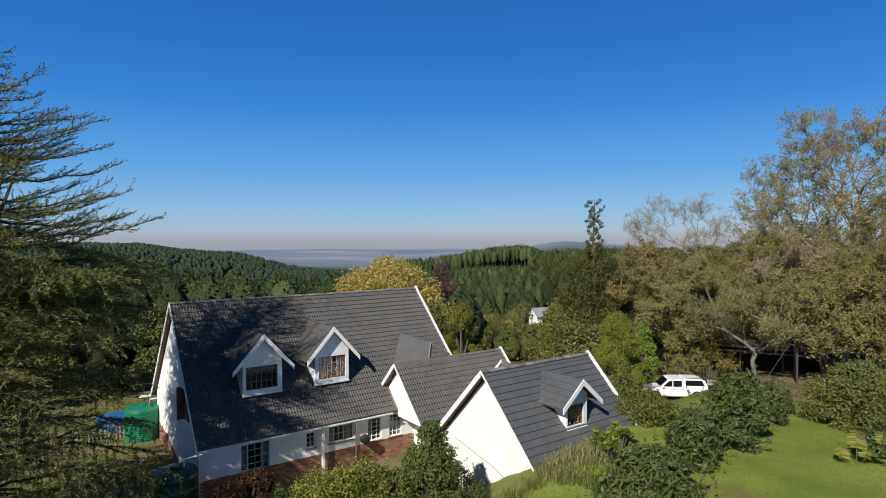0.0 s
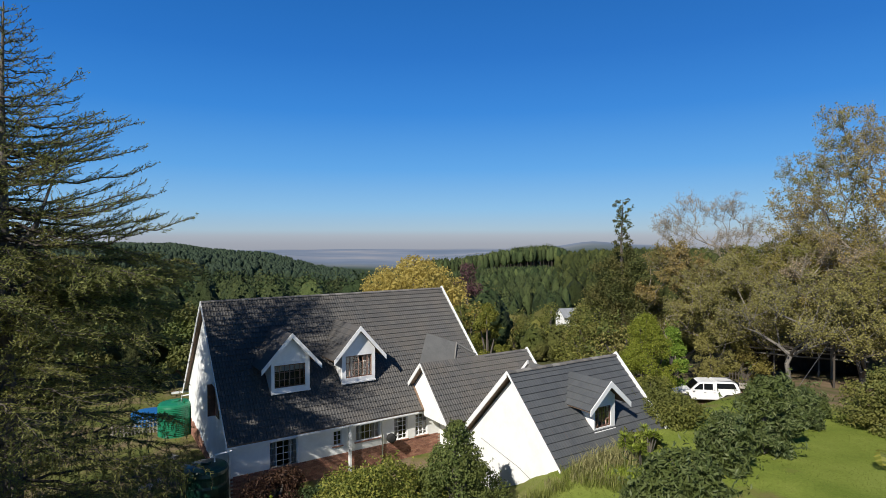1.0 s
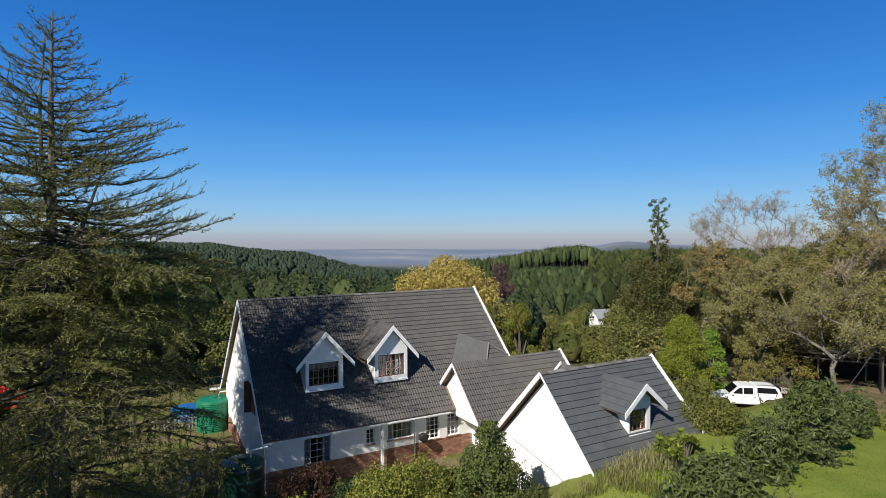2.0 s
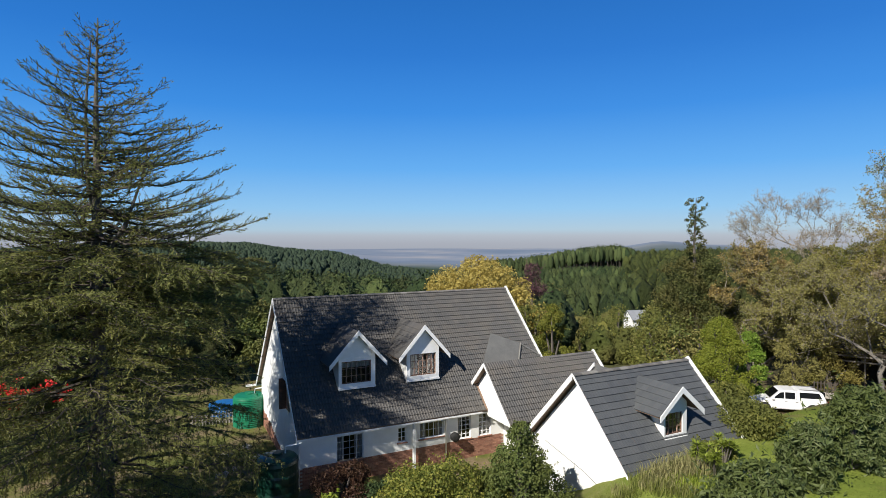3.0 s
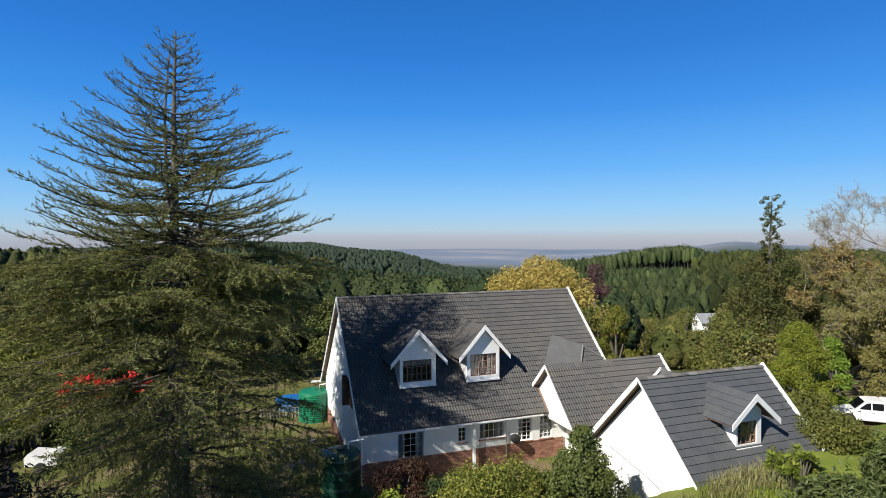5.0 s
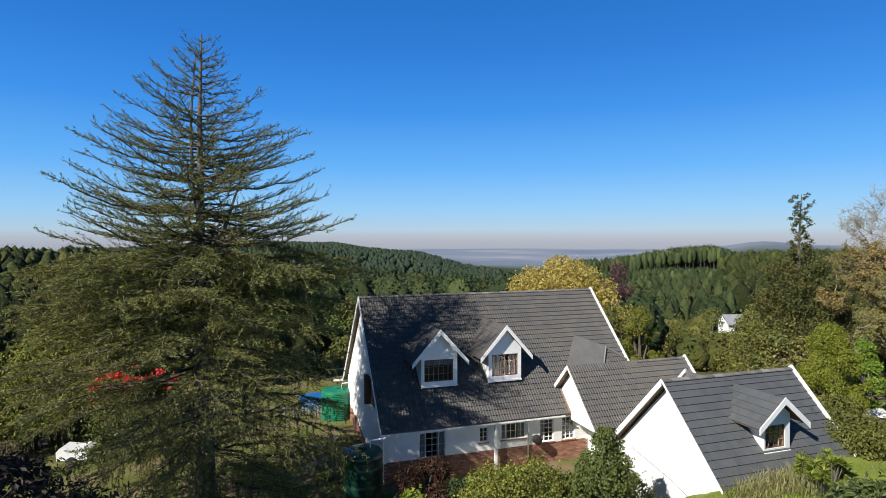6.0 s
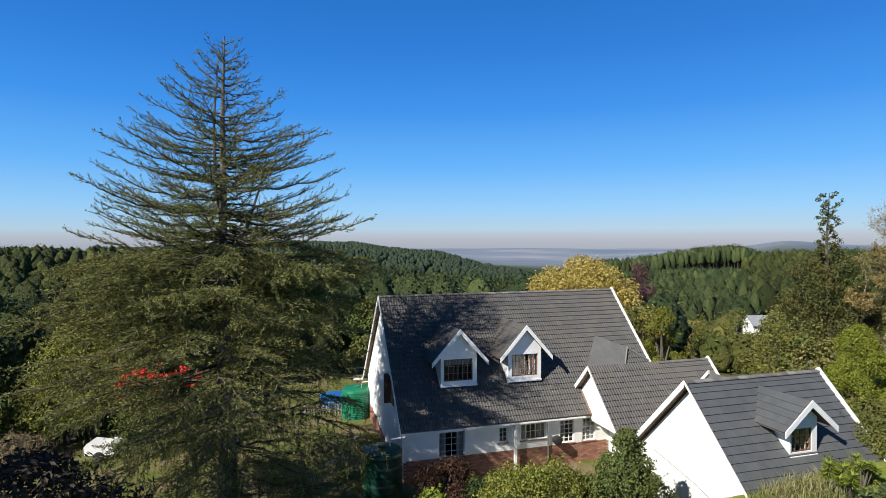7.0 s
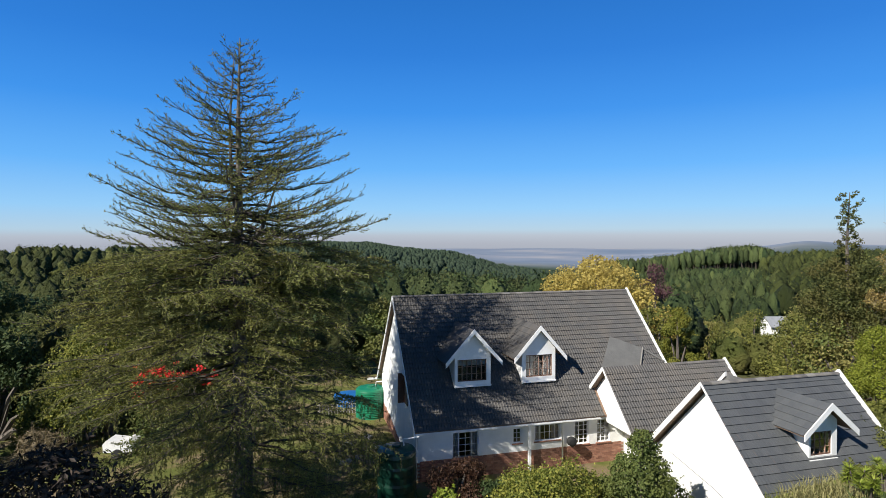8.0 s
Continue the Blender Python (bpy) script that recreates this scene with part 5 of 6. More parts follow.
# ---- broad-leaved trees beyond the lawn ----
def crown_tree(name, az, d, blobs, k, per, leaf, mat, bark, label, tip=0.012, twig=0.8, twigs=4, lead=None, wide=0.75, power=2.3, loose=0.12, foot=(0, 0)):
    """A tree grown into a crown of lumps (across, away, height above the eye's datum, radii): limbs, twigs, and single leaves along the twigs."""
    x, y = at(az, d)
    g = float(land(x, y)) - 0.1
    t = thing(name, pose(x, y, g, 0, 0, -az), label, "tree")
    bl = np.array([(p[0], p[1], p[2] - g, p[3], p[3] if len(p) < 6 else p[4], p[-1]) for p in blobs], float)
    C, _ = crown_points(k, bl, 0.25, 0.0)
    C = C[C[:, 2] > 1.2]
    S, E, r0, r1, ends = grow((foot[0], foot[1], -0.3), C, 1.0, tip, power, 0.14, lead)
    # twigs
    I = np.repeat(np.arange(len(ends)), twigs)
    mid = bl[:, :3].mean(0)
    way = unit(0.55 * unit(ends[I] - mid) + rng.normal(size=(len(I), 3)) * 0.75 + np.array([0, 0, 0.35]))
    ts = ends[I] - way * 0.1
    te = ts + way * twig * rng.uniform(0.5, 1.3, (len(I), 1))
    J = np.repeat(np.arange(len(ts)), 2)
    way2 = unit(way[J] + rng.normal(size=(len(J), 3)) * 0.7)
    us = ts[J] + (te - ts)[J] * rng.uniform(0.3, 0.9, (len(J), 1))
    ue = us + way2 * twig * rng.uniform(0.25, 0.6, (len(J), 1))
    v1, f1 = sticks(S, E, r0, r1, 5)
    v2, f2 = sticks(np.vstack([ts, us]), np.vstack([te, ue]), tip * 0.9, tip * 0.35, 3)
    ob = new("trunk", quick("trunk", np.vstack([v1, v2]), f1.tolist() + (f2 + len(v1)).tolist(), bark))
    ob.parent = t
    if per:
        A, B = np.vstack([ts, us]), np.vstack([te, ue])
        K = rng.integers(0, len(A), int(per * len(ends)))
        P = A[K] + (B - A)[K] * rng.uniform(0.2, 1.08, (len(K), 1)) + rng.normal(size=(len(K), 3)) * loose
        v, f = leaves(P, rng.normal(size=P.shape) * 0.6 + unit(P - mid) + np.array([0, 0, 0.5]), leaf, leaf * wide, 0.9)
        ob = new("crown", quick("crown", v, f, mat))
        ob.parent = t
    return t


def heap(rx, z0, z1, k, seed, flat=0.75):
    """Lumps of an uneven broad crown from z0 to z1."""
    q = np.random.default_rng(seed)
    out = []
    for i in range(k):
        h = (i + 0.5) / k
        w = rx * math.sqrt(max(0.05, 1 - (1.5 * h - 0.45) ** 2)) * 0.72
        a_ = i * 2.4 + q.uniform(-0.4, 0.4)
        r = rx * q.uniform(0.28, 0.42)
        out.append((math.cos(a_) * w, math.sin(a_) * w * 0.8, z0 + r * flat + h * (z1 - z0 - 1.7 * r * flat), r, r, r * flat))
    return out


PLANE = [(-6.0, 0, 13.6, 2.9, 3.3, 3.4), (-4.6, 0.5, 17.4, 2.9, 3.0, 2.8), (-1.8, 0, 20.3, 3.3, 3.4, 3.0), (2.6, 0, 20.4, 3.6, 3.6, 2.6), (6.2, 0, 17.6, 3.8, 4, 3.8),
         (-1.0, -1.0, 16.0, 4.4, 4.6, 4.0), (-2.5, -1, 11.6, 4.6, 4.2, 2.8), (3.5, -1, 14, 4.5, 4.5, 4.0), (8.5, 0, 12.5, 4, 4, 4.2), (2.0, -1, 9.6, 4.4, 4, 2.6)]
crown_tree("plane_tree", 35.0, 60.0, PLANE, 1050, 60, 0.145, L_AUTUMN, M_PALEBARK, "tall plane tree with thinning yellow-brown autumn leaves", 0.016, 0.95, 4,
           [(0, 0, 1), (0.1, 0, 3), (0.0, 0, 5.5), (-0.2, 0, 8), (-0.1, 0, 11)])
crown_tree("plane_tree", 40.0, 66.0, heap(6.5, 6.0, 19.0, 9, 3, 0.9), 300, 60, 0.16, L_AUTUMN, M_PALEBARK, "plane tree with yellow-brown autumn leaves", 0.016, 0.9, 4, [(0, 0, 1), (0, 0, 4), (0, 0, 7)])
crown_tree("bare_tree", 21.6, 66.0, [(-3.4, 0, 13.2, 1.9, 1.9, 1.9), (-1.4, 0, 15.2, 1.9, 1.9, 1.6), (0.7, 0, 14.6, 1.6, 1.6, 1.6), (2.9, 0, 15.0, 1.8, 1.8, 1.7), (4.4, 0, 12.8, 1.6, 1.6, 1.7), (-1.5, 0, 12.0, 2, 2, 1.8), (2.0, 0, 11.6, 2, 2, 1.8), (-3.0, 0, 9.4, 2, 2, 1.8), (3, 0, 8.6, 2, 2, 2)],
           420, 20, 0.10, L_BARE, M_PALEBARK, "thin half-bare tree with pale twigs and few dry leaves", 0.009, 0.65, 6, [(0, 0, 1), (0.1, 0, 3)], power=2.5)
crown_tree("yellow_tree", 28.4, 60.0, heap(6.0, 3.4, 12.4, 12, 4), 380, 76, 0.15, L_GOLDOLIVE, M_PALEBARK, "spreading tree with yellow-green leaves", 0.013, 0.75, 4, [(0, 0, 1), (0, 0, 3)])
crown_tree("yellow_tree", 37.8, 54.0, heap(5.6, 3.0, 12.0, 12, 5), 380, 76, 0.15, L_GOLDOLIVE, M_PALEBARK, "spreading tree with yellow-brown leaves", 0.013, 0.75, 4, [(0, 0, 1), (0.1, 0, 3), (0, 0, 5)])
crown_tree("rusty_tree", 19.6, 61.0, heap(4.2, 2.2, 11.6, 11, 6, 0.9), 330, 70, 0.17, L_RUSTY, M_PALEBARK, "bushy tree with olive and rusty leaves", 0.012, 0.7, 4, [(0, 0, 1), (0, 0, 2.5)])
crown_tree("olive_tree", 23.8, 57.0, heap(5.2, 1.6, 10.2, 12, 7), 400, 76, 0.145, L_OLIVE, M_PALEBARK, "spreading olive-green tree with pale limbs", 0.013, 0.75, 4, [(0, 0, 1), (0.2, 0, 2)])
crown_tree("gnarled_tree", 28.55, 51.0, heap(5.2, 3.4, 9.0, 10, 8, 0.55), 240, 44, 0.14, L_OLIVE, M_GREYLIMB, "gnarled old tree with a thick pale trunk and crooked limbs", 0.013, 0.75, 4, [(0, 0, 0.6), (-0.15, 0, 1.5), (0.1, 0, 2.2)], power=2.1)
crown_tree("olive_tree", 33.6, 51.5, heap(5.0, 2.4, 9.6, 11, 9), 340, 74, 0.145, L_OLIVE, M_BARK, "olive-green tree beside the pole", 0.013, 0.7, 4, [(0, 0, 1), (-0.4, 0, 2.6)])
crown_tree("half_bare_tree", 31.6, 56.0, heap(3.6, 5.0, 12.0, 7, 10, 0.9), 180, 20, 0.14, L_BARE, M_PALEBARK, "half-bare tree with pale upright limbs", 0.014, 0.8, 4, [(0, 0, 1), (0, 0, 3)], power=2.4)
crown_tree("olive_tree", 26.6, 66.0, heap(5.5, 2.0, 11.4, 11, 11), 220, 66, 0.21, L_GOLDOLIVE, M_PALEBARK, "yellow-olive tree behind the shed", 0.013, 0.8, 4, [(0, 0, 1), (0, 0, 3)])
crown_tree("olive_tree", 32.0, 70.0, heap(6.5, 2.0, 12.6, 11, 12), 240, 66, 0.22, L_OLIVE, M_PALEBARK, "broad olive-green tree behind the shed", 0.013, 0.9, 4, [(0, 0, 1), (0, 0, 3)])


# ---- ragged conifer with a bare top ----
def ragged_conifer():
    x, y = at(14.75, 62.0)
    g = float(land(x, y))
    h = 15.9 - g
    t = thing("ragged_conifer", pose(x, y, g), "ragged dark conifer with a thin crooked top", "tree")
    bm = bmesh.new()
    tube(bm, [(0, 0, -0.3), (0.1, 0, h * 0.4), (-0.1, 0.1, h * 0.75), (0.05, 0, h)], [0.4, 0.28, 0.12, 0.03], 8)
    part("trunk", bm, M_BARK, t)
    bl = []
    prof = ([0.0, 0.1, 0.3, 0.5, 0.62, 0.70, 0.75, 0.80, 0.86, 0.91, 0.96, 1.0], [3.5, 3.8, 3.8, 3.6, 3.0, 2.0, 1.2, 0.75, 1.15, 0.5, 1.15, 0.6])
    for i in range(150):
        f = (i + 0.5) / 150
        R_ = float(np.interp(f, *prof))
        a_ = i * 2.4
        q = R_ * rng.uniform(0.3, 0.95)
        s = max(0.30, R_ * 0.31) * rng.uniform(0.7, 1.25)
        bl.append((math.cos(a_) * q, math.sin(a_) * q, f * h, s, s, s * 0.75))
    P, O = crown_points(36000, bl, 0.35, 0.0)
    ok = P[:, 2] > 0.2
    v, f = leaves(P[ok], O[ok] + np.array([0, 0, 0.4]), 0.26, 0.12, 0.8)
    ob = new("crown", quick("crown", v, f, L_RAGGED))
    ob.parent = t


ragged_conifer()

# left of the cedar and behind it
bush("flowering_shrub", -47.0, 45.0, 3.2, 4.4, L_MID, 7000, 0.24, "green shrub with red flower heads", n_lumps=14)
x, y = at(-46.2, 36.0)
g = float(land(x, y))
fl = thing("red_flower_bush", pose(x, y, g), "bush with bright red flower clusters", "flowers")
C = rng.normal(size=(34, 3)) * np.array([1.3, 0.9, 0.40]) + np.array([0, 0, 4.1 - g])
I = np.repeat(np.arange(34), 20)
P = C[I] + rng.normal(size=(len(I), 3)) * np.array([0.16, 0.16, 0.09])
v, f = leaves(P, np.tile([0, -0.4, 1.0], (len(P), 1)), 0.2, 0.14, 0.7)
ob = tagged(new("flower", quick("flower", v, f, L_RED)), kind="stuff")
ob.parent = fl
bm = bmesh.new()
for c in C[:20]:
    tube(bm, [(c[0] * 0.3, c[1] * 0.3, 0), tuple(c)], [0.03, 0.012], 4, False)
tagged(part("stem", bm, M_BARK, fl), kind="stuff")
I = rng.integers(0, 34, 3500)
P = C[I] * np.array([1, 1, 0]) + np.stack([rng.normal(size=3500) * 0.4, rng.normal(size=3500) * 0.4, rng.uniform(0.1, 2.95, 3500)], 1)
v, f = leaves(P, rng.normal(size=P.shape) + np.array([0, 0, 0.6]), 0.2, 0.09, 0.7)
ob = new("foliage", quick("foliage", v, f, L_MID))
ob.parent = fl
bush("yellow_green_thicket", -50.8, 41.0, 4.2, 7.0, L_TIPPED, 16000, 0.17, "yellow-green thicket beyond the cedar", n_lumps=18)
bush("yellow_green_thicket", -45.5, 44.0, 3.6, 6.2, L_LIMEOL, 10000, 0.2, "pale green thicket beyond the cedar", n_lumps=18)
bush("yellow_flowered_thicket", -54.5, 41.0, 2.4, 3.4, L_LIMEOL, 4500, 0.2, "thicket dotted with yellow flowers", n_lumps=14)
bush("dark_thicket", -58.5, 44.0, 3.2, 6.6, L_DARK, 6000, 0.26, "dark green thicket at the garden's edge", n_lumps=16)
bush("dark_thicket", -64.0, 40.0, 3.6, 7.6, L_DARK, 6000, 0.26, "dark green thicket at the garden's edge", n_lumps=16)
bush("dark_thicket", -31.0, 54.0, 3.0, 7.0, L_DARK, 7000, 0.28, "dark green thicket behind the tanks", n_lumps=16)
bush("dark_thicket", -26.5, 52.0, 2.6, 6.6, L_MID, 6000, 0.28, "green thicket behind the gable", n_lumps=16)
bush("dark_thicket", -36.0, 50.0, 3.0, 6.0, L_MID, 6000, 0.28, "green thicket behind the cedar", n_lumps=16)
bush("dark_thicket", -58.5, 60.0, 5.5, 8.2, L_DARK, 7000, 0.34, "tall dark trees at the foot of the hillside", n_lumps=26, lump=0.26)
bush("dead_brush", -56.5, 38.0, 1.9, 1.6, L_BROWN, 3000, 0.2, "heap of dry brown brushwood", n_lumps=14, wide=0.15)
bush("shadowed_bush", -55.5, 17.0, 3.6, 6.6, L_SHADED, 13000, 0.22, "brown broad-leaved bush, deep shade put partly into its dark leaf colour", n_lumps=24, wide=0.35)
# out-of-view tree, added to cast shade on the bush and low cedar boughs
bush("unseen_shade_tree", -78.4, 20.9, 5.2, 15.5, L_DARK, 12000, 0.45, "dense dark tree added out of view to shade the bush and low cedar boughs", "tree", n_lumps=30, base=4.5)


# ---- tanks, pool, fence ----
def water_tank(az, d, r, h, mat, label, ribs=9):
    x, y = at(az, d)
    g = float(land(x, y))
    t = thing("water_tank", pose(x, y, g - 0.02), label, "water tank")
    pts, rad = [], []
    for i in range(ribs):
        z = h * 0.86 * i / ribs
        for dz, dr in ((0.0, 0.0), (0.35, 0.0), (0.5, -0.025), (0.85, -0.025)):
            pts.append((0, 0, z + dz * h * 0.86 / ribs))
            rad.append(r + dr)
    for z, q in ((0.86, 1.0), (0.91, 0.97), (0.945, 0.88), (0.965, 0.6), (0.975, 0.28)):
        pts.append((0, 0, h * z))
        rad.append(r * q)
    part("body", tube(bmesh.new(), pts, rad, 36), mat, t, smooth=False)
    part("lid", tube(bmesh.new(), [(0, 0, h * 0.976), (0, 0, h), (0, 0, h + 0.02)], [r * 0.24, r * 0.24, r * 0.2], 20), mat, t)
    part("outlet", tube(bmesh.new(), [(0, -r + 0.02, 0.15), (0, -r - 0.12, 0.15)], [0.04, 0.04], 10), M_STEEL, t)
    part("inlet_pipe", tube(bmesh.new(), [(r * 0.3, 0.2, h * 0.95), (r * 0.3, 0.2, h + 0.22), (r * 0.95, 0.6, h + 0.26)], [0.04] * 3, 8), M_WHITE, t)
    return t


water_tank(-25.2, 25.9, 0.9, 2.65, M_TANKDARK, "dark green plastic rainwater tank at the house corner", 3)
water_tank(-27.75, 38.9, 1.0, 2.05, M_TANK, "bright green ribbed plastic rainwater tank behind the house", 15)

x, y = at(-29.8, 42.0)
pool = thing("garden_pool", pose(x, y, float(land(x, y)) - 0.05), "round blue above-ground pool with a blue cover", "pool")
part("pool_wall", tube(bmesh.new(), [(0, 0, 0), (0, 0, 0.35), (0, 0, 0.65)], [1.1, 1.12, 1.1], 36), M_BLUE, pool)
bm = tube(bmesh.new(), [(0, 0, 0.651), (0, 0, 0.70), (0, 0, 0.75)], [1.15, 1.13, 0.6], 36)
part("cover", bm, M_BLUE, pool, "blue tarpaulin cover")

x, y = at(-30.4, 39.6)
fence = thing("picket_fence", pose(x, y, float(land(x, y)) - 0.05, 0, 0, 30), "low weathered white picket fence by the pool", "fence")
pk = None
for i in range(17):
    if pk is None:
        pk = part("picket", prism([(-0.04, 0), (0.04, 0), (0.04, 0.85), (0, 0.92), (-0.04, 0.85)], "y", -0.012, 0.012), M_STONE, fence)
        pk.location.x = -1.6
    else:
        o = new("picket", pk.data)
        o.parent = fence
        o.location = (-1.6 + i * 0.2, 0, rng.uniform(-0.03, 0.02))
        o.rotation_euler = (0, rng.normal() * 0.03, 0)
for z in (0.25, 0.65):
    part("rail", boxed(-1.75, 0.014, z, 1.75, 0.05, z + 0.07), M_STONE, fence)

# white sheet-covered thing and rubble on the grass
x, y = at(-49.9, 36.5)
cart = thing("white_trailer", pose(x, y, float(land(x, y)), 0, 0, 25), "small white garden trailer on the grass", "trailer")
part("box", prism([(-0.75, 0.35), (0.75, 0.35), (0.8, 0.85), (0.55, 0.98), (0.1, 0.9), (-0.6, 1.0), (-0.78, 0.8)], "y", -0.55, 0.55), M_CARWHITE, cart)
for s in (-1, 1):
    part("wheel", tube(bmesh.new(), [(0, s * 0.56, 0.27), (0, s * 0.7, 0.27)], [0.27, 0.27], 16), M_TYRE, cart)
part("drawbar", boxed(0.75, -0.04, 0.4, 1.6, 0.04, 0.48), M_STEEL, cart)
for i in range(9):
    az, d = -28.6 + rng.normal() * 1.3, 32.5 + rng.normal() * 1.8
    x, y = at(az, d)
    s = rng.uniform(0.12, 0.3)
    bm = boxed(-s, -s * 0.7, -0.05, s, s * 0.7, s * 0.5, bevel=s * 0.15)
    for v_ in bm.verts:
        v_.co += Vector((rng.normal(), rng.normal(), rng.normal())) * s * 0.12
    ob = part("rubble_stone", bm, M_STONE, None)
    ob.matrix_basis = pose(x, y, float(land(x, y)), 0, 0, rng.uniform(0, 360))
    tagged(ob, "pale broken stone lying on the bare ground", "stone", "stones by the gable")


# ---- the parked pickup ----
def pickup():
    g = float(land(18.6, 46.3))
    t = thing("pickup_truck", pose(18.6, 46.3, g, 0, 0, 174), "white double-cab pickup with a white canopy, parked", "car")
    body = [(-2.6, 0.55), (-2.62, 0.95), (-2.5, 1.12), (1.25, 1.14), (2.3, 1.02), (2.58, 0.85), (2.6, 0.5), (2.2, 0.42), (-2.3, 0.42)]
    bm = prism(body, "y", -0.9, 0.9)
    bmesh.ops.bevel(bm, geom=bm.edges[:], offset=0.05, segments=2, affect="EDGES")
    part("body", bm, M_CARWHITE, t)
    cab = [(-0.55, 1.13), (1.2, 1.13), (0.55, 1.72), (0.3, 1.78), (-0.4, 1.8), (-0.55, 1.78)]
    bm = bmesh.new()
    prism(cab, "y", -0.78, 0.78, bm)
    for v_ in bm.verts:
        if v_.co.z < 1.2:
            v_.co.y *= 1.1
    bmesh.ops.bevel(bm, geom=bm.edges[:], offset=0.04, segments=2, affect="EDGES")
    part("cab", bm, M_CARWHITE, t)
    can = [(-2.5, 1.125), (-0.58, 1.125), (-0.58, 1.79), (-0.8, 1.83), (-1.9, 1.80), (-2.25, 1.70)]
    bm = bmesh.new()
    prism(can, "y", -0.78, 0.78, bm)
    for v_ in bm.verts:
        if v_.co.z < 1.2:
            v_.co.y *= 1.1
    bmesh.ops.bevel(bm, geom=bm.edges[:], offset=0.04, segments=2, affect="EDGES")
    canopy = part("canopy", bm, M_CARWHITE, t)
    for s in (-1, 1):
        def pane(poly, parent):
            bm = prism(poly, "y", -0.006, 0.006)
            for v_ in bm.verts:
                v_.co.y += s * (0.86 - 0.075 * (v_.co.z - 1.13) / 0.65 + 0.008)
            part("side_window", bm, M_DARKGLASS, parent)
        pane([(-2.2, 1.3), (-0.75, 1.3), (-0.75, 1.7), (-2.0, 1.7)], canopy)
        pane([(-0.45, 1.2), (0.2, 1.2), (0.2, 1.66), (-0.45, 1.66)], t)
        pane([(0.28, 1.2), (1.0, 1.2), (0.52, 1.62), (0.28, 1.66)], t)
        for x in (-1.6, 1.6):
            arch = part("wheel_arch", tube(bmesh.new(), [(x, s * 0.80, 0.42), (x, s * 0.925, 0.42)], [0.46, 0.46], 24), M_TYRE, t)
            w = part("wheel", tube(bmesh.new(), [(x, s * 0.78, 0.38), (x, s * 0.82, 0.38), (x, s * 0.93, 0.38), (x, s * 0.95, 0.38)], [0.34, 0.38, 0.38, 0.34], 24), M_TYRE, t)
            part("rim", tube(bmesh.new(), [(x, s * 0.93, 0.38), (x, s * 0.962, 0.38)], [0.24, 0.20], 16), M_STEEL, w)
        for x in (0.15, -0.55):
            part("door_handle", boxed(x - 0.08, min(s * 0.895, s * 0.93), 0.98, x + 0.08, max(s * 0.895, s * 0.93), 1.01), M_STEEL, t)
        part("mirror", boxed(0.95, min(s * 0.9, s * 1.08), 1.12, 1.1, max(s * 0.9, s * 1.08), 1.3, bevel=0.02), M_CARWHITE, t)
        part("tail_light", boxed(-2.64, min(s * 0.72, s * 0.88), 0.75, -2.58, max(s * 0.72, s * 0.88), 1.08), plain("red_lens", (0.5, 0.02, 0.02), 0.2), t)
        part("headlight", boxed(2.45, min(s * 0.55, s * 0.85), 0.78, 2.6, max(s * 0.55, s * 0.85), 0.95, bevel=0.02), M_STEEL, t)
    bm = bmesh.new()
    vs = [bm.verts.new(p) for p in ((1.17, -0.74, 1.18), (1.17, 0.74, 1.18), (0.6, 0.66, 1.70), (0.6, -0.66, 1.70))]
    bm.faces.new(vs)
    for v_ in bm.verts:
        v_.co += Vector((0.03, 0, 0.03))
    bmesh.ops.solidify(bm, geom=bm.faces[:], thickness=0.012)
    part("windscreen", bm, M_DARKGLASS, t)
    part("rear_window", boxed(-2.46, -0.6, 1.3, -2.40, 0.6, 1.7), M_DARKGLASS, canopy)
    part("bumper", boxed(-2.72, -0.85, 0.45, -2.6, 0.85, 0.62, bevel=0.02), M_STEEL, t)
    part("bumper", boxed(2.58, -0.85, 0.4, 2.72, 0.85, 0.62, bevel=0.03), M_CARWHITE, t)
    for s in (-1, 1):
        part("roof_rail", boxed(-2.1, s * 0.6 - 0.02, 1.83, -0.8, s * 0.6 + 0.02, 1.87), M_STEEL, canopy)


pickup()

# ---- pole, open shed, low wall and fence under the trees ----
x, y = at(31.75, 49.5)
g = float(land(x, y))
pole = thing("utility_pole", pose(x, y, g - 0.1), "slim weathered pole with a white cap", "pole")
part("shaft", tube(bmesh.new(), [(0, 0, 0), (0, 0, 2), (0, 0, 4.0)], [0.075, 0.07, 0.06], 10), M_SHED, pole)
part("cap", tube(bmesh.new(), [(0, 0, 4.0), (0, 0, 4.25), (0, 0, 4.3)], [0.09, 0.09, 0.04], 10), M_WHITE, pole)
part("stay_wire", tube(bmesh.new(), [(0, 0, 3.9), (-2.8, -0.4, 0.1)], [0.012, 0.012], 5), M_STEEL, pole)

x, y = at(29.0, 58.5)
g = float(land(x, y))
shed = thing("open_shed", pose(x, y, g, 0, 0, -29), "dark open-fronted timber shed under the trees", "shed")
part("roof", prism([(-2.2, 2.5), (2.4, 2.9), (2.4, 3.0), (-2.2, 2.6)], "x", -5.0, 5.0), M_SHED, shed)
part("back_wall", boxed(-4.9, 2.0, -0.3, 4.9, 2.1, 2.85), M_SHED, shed)
for s in (-4.9, 4.82):
    part("side_wall", boxed(s, -1.9, -0.3, s + 0.08, 1.99, 2.5), M_SHED, shed)
for xx in (-4.8, -1.6, 1.6, 4.7):
    part("post", boxed(xx, -2.05, -0.3, xx + 0.12, -1.93, 2.5), M_POLE, shed)
